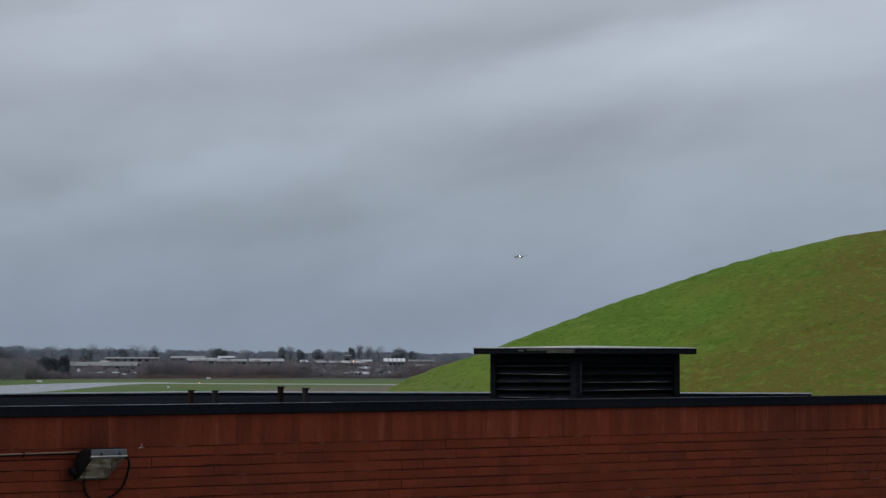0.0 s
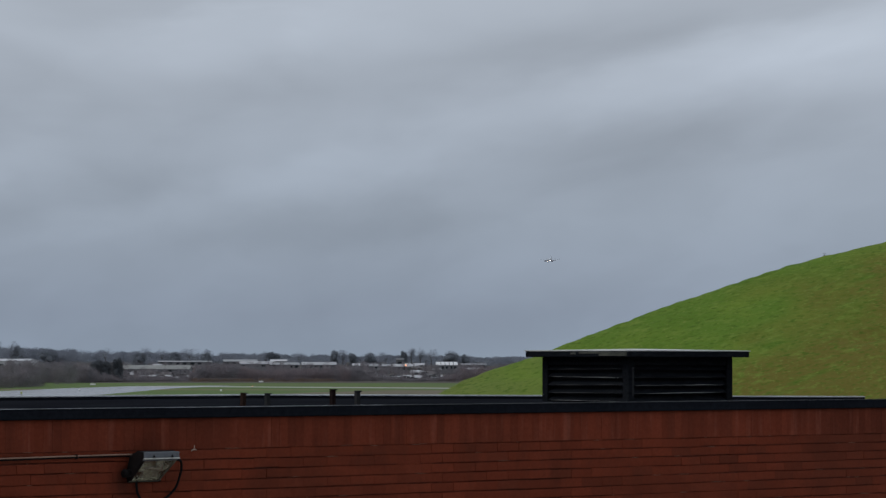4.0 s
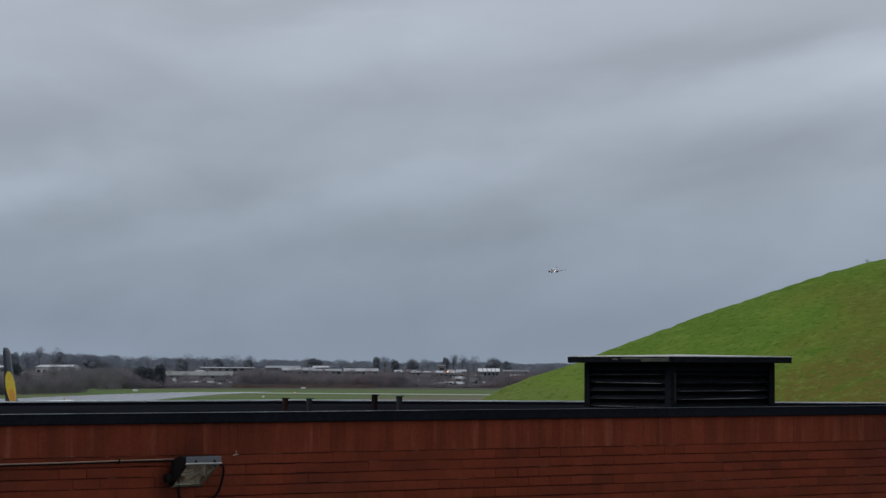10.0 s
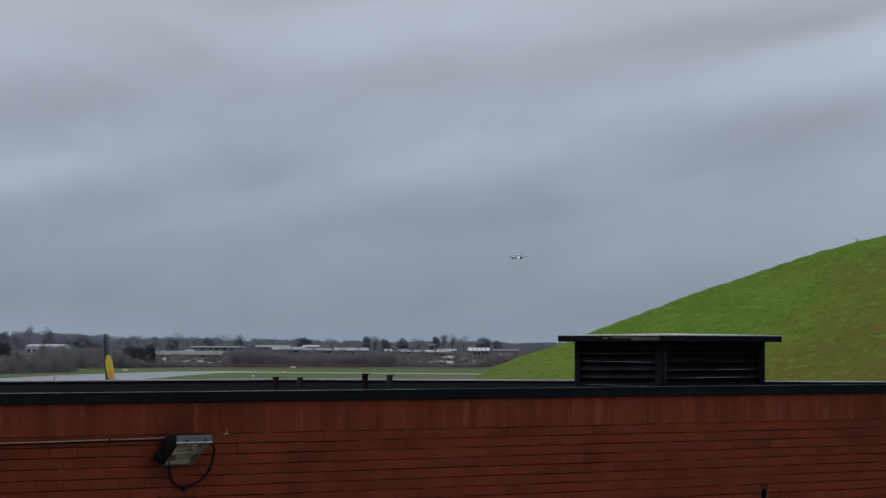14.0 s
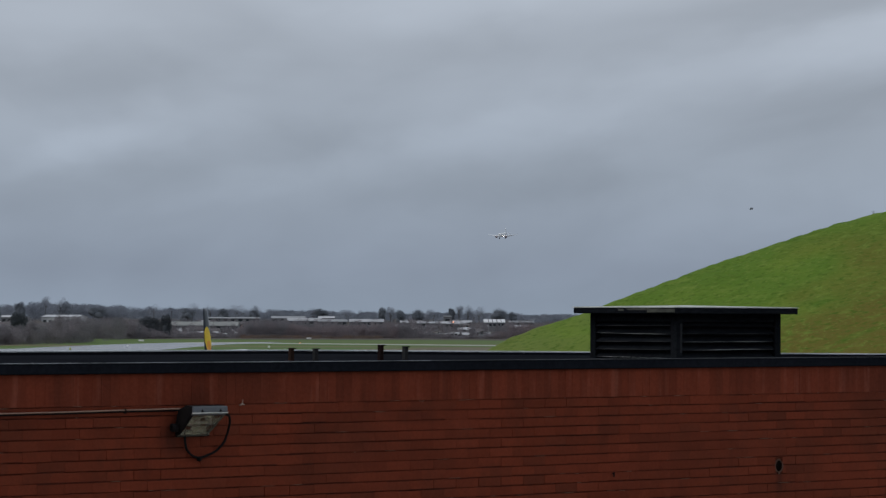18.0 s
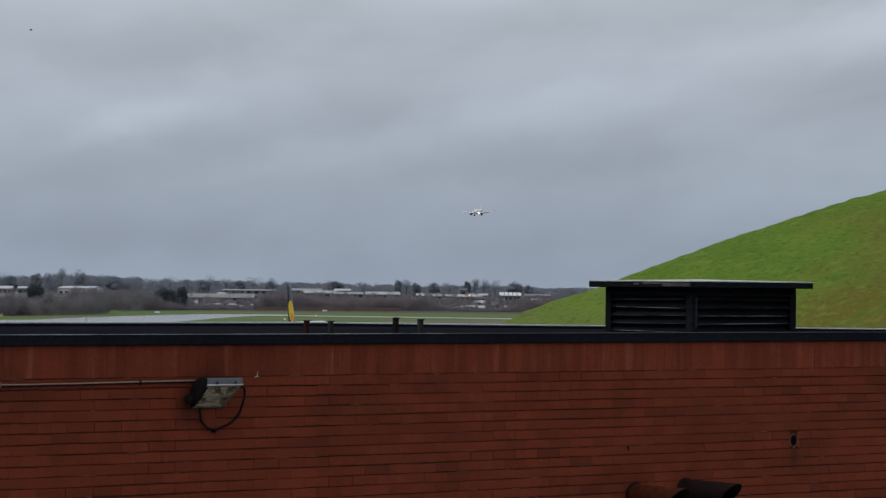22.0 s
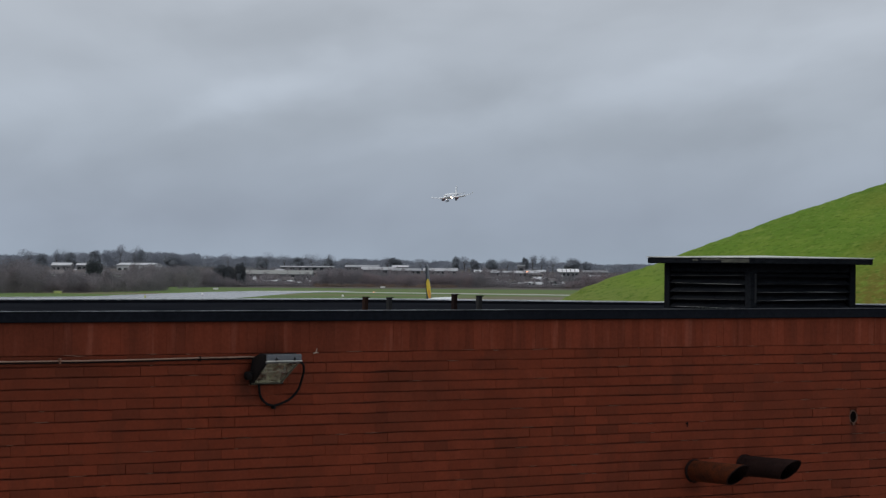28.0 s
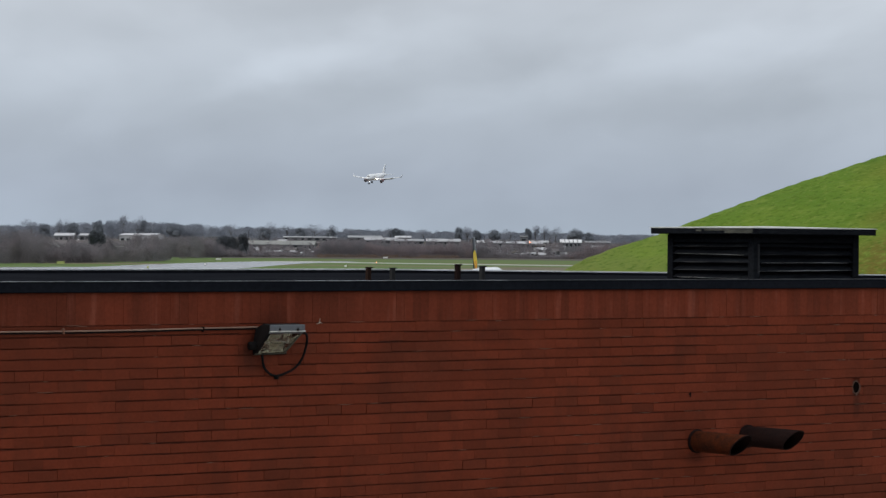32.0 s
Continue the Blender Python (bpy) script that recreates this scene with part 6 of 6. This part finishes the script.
bare_trees = ((-333.8, 2292, 16.9, 7.0), (-311.3, 2292, 17.6, 3.2), (-302.4, 2292, 17.7, 5.4), (-259.6, 2292, 21.3, 4.8), (-247.7, 2292, 20.7, 5.4), (-219.7, 2292, 15, 10.5), (-171.9, 2292, 15.1, 5.6),
              (-141.3, 2292, 16.1, 6.6), (-126.5, 2292, 14.5, 4.0), (-104.1, 2292, 14.8, 9.5), (-89.4, 2292, 14.4, 4.6), (-76.4, 2292, 11.7, 8.5), (-42.8, 2292, 12.7, 4.0), (-15.8, 2292, 12.1, 6.0),
              (19.5, 2292, 13.9, 4.4), (54.4, 2292, 12.1, 5.4), (74.7, 2292, 15.2, 3.2), (82.1, 2292, 15.7, 3.8), (91.3, 2292, 14.4, 6.2))
for k, (x, y, tall, wide, clear, dense, label) in enumerate(near_trees):
    lone_tree(x, y, tall, wide, EVERGREEN, label, 160 + k, dense, clear)
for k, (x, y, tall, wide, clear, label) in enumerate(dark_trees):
    lone_tree(x, y, tall, wide, HAZED_EVERGREEN, label, 180 + k, 3800, clear * 0.4)
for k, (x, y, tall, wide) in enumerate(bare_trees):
    lone_tree(x, y, tall, wide, HAZED_TWIG, "large rounded leafless tree on the far hill" if tall > 19 else BARE, 200 + k, 1700 if tall > 19 else 1000 if wide < 7 else 1800, 0.12)

# ---------------------------------------------------------------- bricks, last


def brick_mesh(name, length, high, proud, mat, edge):
    bm = bmesh.new()
    box(bm, -length / 2, length / 2, -proud, 0.013, -high / 2, high / 2, edge)
    return mesh_of(bm, name, mat)


def brick_coords(length, high, proud, edge):
    bm = bmesh.new()
    box(bm, -length / 2, length / 2, -proud, 0.013, -high / 2, high / 2, edge)
    bm.verts.index_update()
    co = np.array([tuple(v.co) for v in bm.verts])
    faces = [[v.index for v in f.verts] for f in bm.faces]
    bm.free()
    return co, faces


def lay_bricks():
    """Soldier course on top, stretcher bond below; a stretch of them are objects of their own, the rest one mesh."""
    rng = random.Random(12)
    spots = []
    count = int((RIGHT_END - LEFT_END) / BED)
    for k in range(count):
        spots.append((True, LEFT_END + BED * (k + 0.5), TOP - 0.1125))
    for row in range(27):
        z = TOP - 0.2256 - BED * (row + 0.5)
        shift = (row % 2) * 0.5
        for k in range(int((RIGHT_END - LEFT_END) / LONG) - 1):
            s = -3.602 + LONG * (k + shift + 0.5)
            s += LONG * math.floor((LEFT_END + 3.602) / LONG + 1)
            spots.append((False, s, z))
    sizes = ((0.0001, 0.0055), (0.0003, 0.0085), (0.0012, 0.0102), (0.0001, 0.0038), (0.0052, 0.0095), (0.0030, 0.0108), (0.0001, 0.0066), (0.0046, 0.0074), (0.0004, 0.0098))
    stretch = [brick_mesh("brick", LONG - gap, BED - bed, 0.0004 * (k % 3), BRICK, 0.0003 if gap < 0.001 else 0.0008) for k, (gap, bed) in enumerate(sizes)]
    upright = [brick_mesh("soldier_brick", BED - gap, 0.2235, p, SOLDIER, 0.0006) for p, gap in ((0.000, 0.0001), (0.0004, 0.0002), (0.0002, 0.0001), (0.0005, 0.0001), (0.0001, 0.0002), (0.0003, 0.0022))]
    flush, open_beds = (0, 3, 6, 3, 7), (1, 2, 4, 5, 8, 1)  # sizes by how worn their beds are

    def worn(s, z):
        return open_beds if noise.noise((s * 0.8, z * 5.0, 4.0)) + 0.4 * rng.random() > 0.12 else flush

    rest = {True: ([], []), False: ([], [])}
    made = 0
    shapes = {False: [brick_coords(LONG - gap, BED - bed, 0.001, 0.0003 if gap < 0.001 else 0.0008) for gap, bed in sizes], True: [brick_coords(BED - gap, 0.2235, 0.001, 0.0006) for gap in (0.0001, 0.0002, 0.0001, 0.0001, 0.0002, 0.0022)]}
    for soldier, s, z in spots:
        if not soldier and abs(s - HOLE[0]) < 0.15 and abs(z - HOLE[1]) < 0.088:
            # cut bricks on both sides of the drain hole
            for a, b in ((s - LONG / 2, HOLE[0] - 0.039), (HOLE[0] + 0.039, s + LONG / 2)):
                if b - a > 0.02:
                    bm = bmesh.new()
                    box(bm, a, b - 0.0015, -0.001, 0.013, z - BED / 2 + 0.004, z + BED / 2 - 0.004, 0.0025)
                    part("cut_brick", bm, BRICK, FRONT)
            if z > HOLE[1]:
                bm = bmesh.new()
                box(bm, HOLE[0] - 0.0385, HOLE[0] + 0.0385, -0.0005, 0.009, HOLE[1] + 0.054, z + BED / 2 - 0.003, 0.001)
                part("cut_brick", bm, BRICK, FRONT)
            continue
        lean = 0 if soldier else rng.gauss(0, 0.0026)
        ds, dz = (0, 0) if soldier else (rng.gauss(0, 0.0002), rng.gauss(0, 0.0013))
        near = (-2.1 < s < 0.9) if soldier else (-1.9 < s < 1.35 and z > 10.35)
        if near and made < 300:
            ob = new("soldier_brick" if soldier else "brick", rng.choice(upright) if soldier else stretch[rng.choice(worn(s, z))])
            ob.parent = FRONT
            ob.matrix_basis = Matrix.LocRotScale((s + ds, 0, z + dz), Euler((0, lean, 0)), None)
            made += 1
        else:
            co, faces = rng.choice(shapes[True]) if soldier else shapes[False][rng.choice(worn(s, z))]
            c, q = math.cos(lean), math.sin(lean)
            moved = np.c_[co[:, 0] * c + co[:, 2] * q + s + ds, co[:, 1] + rng.uniform(-0.0006, 0.0006), -co[:, 0] * q + co[:, 2] * c + z + dz]
            verts, polys = rest[soldier]
            base = len(verts) and sum(len(v) for v in verts)
            polys.extend([[base + i for i in f] for f in faces])
            verts.append(moved)
    # pale mortar flecks smeared along the joints
    bm = bmesh.new()
    for k in range(300):
        row = int(26 * rng.random() ** 1.3)
        s, z, half = rng.uniform(LEFT_END + 1, RIGHT_END - 1), TOP - 0.2256 - BED * row + rng.gauss(0, 0.002), rng.uniform(0.006, 0.07)
        rings = []
        for q in (-1.0, -0.5, 0.1, 0.6, 1.0):
            fat = 0.0006 + rng.uniform(0.0004, 0.0026) * (1 - q * q)
            c = z + rng.gauss(0, 0.0006)
            rings.append([(s + q * half, -0.003, c - fat), (s + q * half, -0.003, c + fat), (s + q * half, 0.006, c + fat), (s + q * half, 0.006, c - fat)])
        loft(bm, rings)
    part("mortar_fleck", bm, PALE_MORTAR, FRONT)["kind"] = "stuff"
    for soldier, (verts, polys) in rest.items():
        me = bpy.data.meshes.new("brickwork")
        me.from_pydata(np.concatenate(verts).tolist(), [], polys)
        me.materials.append(SOLDIER if soldier else BRICK)
        ob = new("soldier_brickwork" if soldier else "brickwork", me)
        ob.parent = FRONT
        tagged(ob, kind="stuff")


lay_bricks()

# ---------------------------------------------------------------- what moves


def jet_rows():
    rows = []
    places = (
        (0, 358.5, 3992, 153.9, 2), (2, 330.4, 3840, 148.4, -1), (4, 302.0, 3688, 142.5, 0), (6, 274.2, 3536, 136.1, 1), (8, 247.3, 3384, 129.0, 1), (10, 221.6, 3232, 121.8, 0),
        (12, 196.8, 3080, 113.4, -1), (14, 172.7, 2928, 104.9, 0), (16, 149.0, 2776, 96.8, 1), (18, 125.5, 2624, 88.9, 0), (20, 102.0, 2472, 82.3, 0), (22, 78.3, 2320, 76.0, 1),
        (23, 66.4, 2244, 73.0, 0), (24, 54.5, 2168, 69.6, -2), (25, 39.9, 2092, 65.2, -3.5), (26, 28.9, 2016, 62.6, 1), (27, 19.0, 1940, 60.5, 6.5), (28, 7.4, 1864, 57.4, 6), (29, -4.0, 1788, 54.4, 7),
        (30, -15.1, 1712, 51.2, 8), (31, -25.7, 1636, 47.7, 2), (32, -35.9, 1560, 43.8, -1.5))
    for t, x, y, z, bank in places:
        aside = float(np.interp(t, (0, 10, 17, 20, 22, 24, 25, 26, 28, 30, 32), (-0.9, -0.9, 0.5, -0.4, -0.8, -2.3, -2.1, -1.2, -0.3, -1.0, -1.4)))
        sink = float(np.interp(t, (10, 17, 20, 23), (0.0, 1.3, 0.6, 0.0)))
        yaw = 165 - 1.0 * max(0.0, (t - 22) / 10)
        rows.append((t, pose(x + aside, y, z - 3.0 - sink, -3.5, bank, yaw)))
    return rows


def taxi_rows():
    rows = []
    for t, x, y in ((0, -69.5, 232), (3, -62.4, 271), (6, -55.0, 311), (9.5, -46.3, 357), (13, -37.9, 403), (19, -24.0, 479), (23, -14.5, 530), (28, -2.6, 585.6), (32, 7.0, 630)):
        # the tail fin's place; the aircraft's origin lies ahead of it
        head = 13.4 - 0.6 * max(0.0, (t - 13) / 19)
        rows.append((t, pose(x + 14.0 * math.sin(radians(head)), y + 14.0 * math.cos(radians(head)), land(x, y + 14) + 0.05, 0, 0, -head)))
    return rows


def flights():
    first = ((0, 15.0, 130, 11.5), (16.6, 15.9, 130, 13.8), (16.9, 16.19, 130, 15.05), (17.1, 16.22, 130, 15.88), (17.3, 16.43, 130, 16.37), (17.5, 16.84, 130, 16.83), (17.7, 17.29, 130, 17.2), (17.9, 17.55, 130, 17.2),
             (18.1, 17.98, 130, 16.83), (18.3, 18.42, 130, 16.43), (18.5, 18.82, 130, 15.9), (19, 19.8, 130, 14.6), (32, 20.5, 130, 12.0))
    second = ((0, 14.0, 130, 11.5), (23.9, 15.3, 130, 13.7), (24.3, 15.84, 130, 14.94), (24.5, 16.0, 130, 15.34), (24.7, 16.2, 130, 15.70), (24.9, 16.6, 130, 16.04), (25.1, 16.9, 130, 16.11), (25.3, 17.26, 130, 16.06),
              (25.5, 17.5, 130, 15.67), (26.2, 18.6, 130, 14.2), (32, 19.5, 130, 12.0))
    third = ((0, 70, 160, 75), (17, 12, 160, 40), (19, -5.2, 160, 31.0), (19.5, -7.99, 160, 29.03), (19.7, -9.1, 160, 28.33), (19.9, -10.07, 160, 27.73), (20.1, -10.87, 160, 27.54), (20.3, -11.81, 160, 27.14), (20.5, -12.63, 160, 26.9),
             (20.7, -13.65, 160, 26.79), (20.9, -14.36, 160, 26.74), (21.1, -15.14, 160, 26.58), (21.3, -16.17, 160, 26.64), (22, -20.0, 160, 26.5), (22.5, -22.5, 160, 26.4), (25, -36, 160, 27), (32, -80, 160, 30))
    fourth = ((0, 15.0, 130, 11.0), (7.0, 17.2, 130, 13.4), (7.5, 18.1, 130, 15.8), (7.7, 18.45, 130, 16.2), (7.9, 18.77, 130, 16.45), (8.1, 19.15, 130, 16.51), (8.3, 19.65, 130, 16.51), (8.5, 20.05, 130, 16.52), (8.8, 20.7, 130, 16.1), (9.4, 21.5, 130, 15.0), (32, 22.0, 130, 11.0))
    return (first, -75), (second, -75), (third, 80), (fourth, -75)


def motions():
    walk(SKY, [(t, pose(DRIFT * (t - 16), 0, 12)) for t in (0, 8, 16, 24, 32)])
    LANDER.scale = (1.05, 1.05, 1.05)
    walk(LANDER, jet_rows())
    TAXIER.scale = (0.95, 0.95, 0.95)
    walk(TAXIER, taxi_rows())
    for (bird, wings), (path, head) in zip(BIRDS, flights()):
        size = 0.32 if path[1][0] == 7.0 else 0.62
        bird.scale = (size, size, size)
        walk(bird, [(t, pose(x, y, z, 8, 0, head)) for t, x, y, z in path])
        begin, finish = path[1][0], path[-2][0]
        for wing, side in zip(wings, (-1, 1)):
            beats = [(0, pose(0, 0, 0.01, 0, -side * 20, 0))]
            k, t = 0, begin
            while t < finish:
                beats.append((t, pose(0, 0, 0.01, 0, -side * (42 if k % 2 else -30), 0)))
                k, t = k + 1, t + 0.1
            beats.append((32, pose(0, 0, 0.01, 0, -side * 20, 0)))
            walk(wing, beats)


motions()
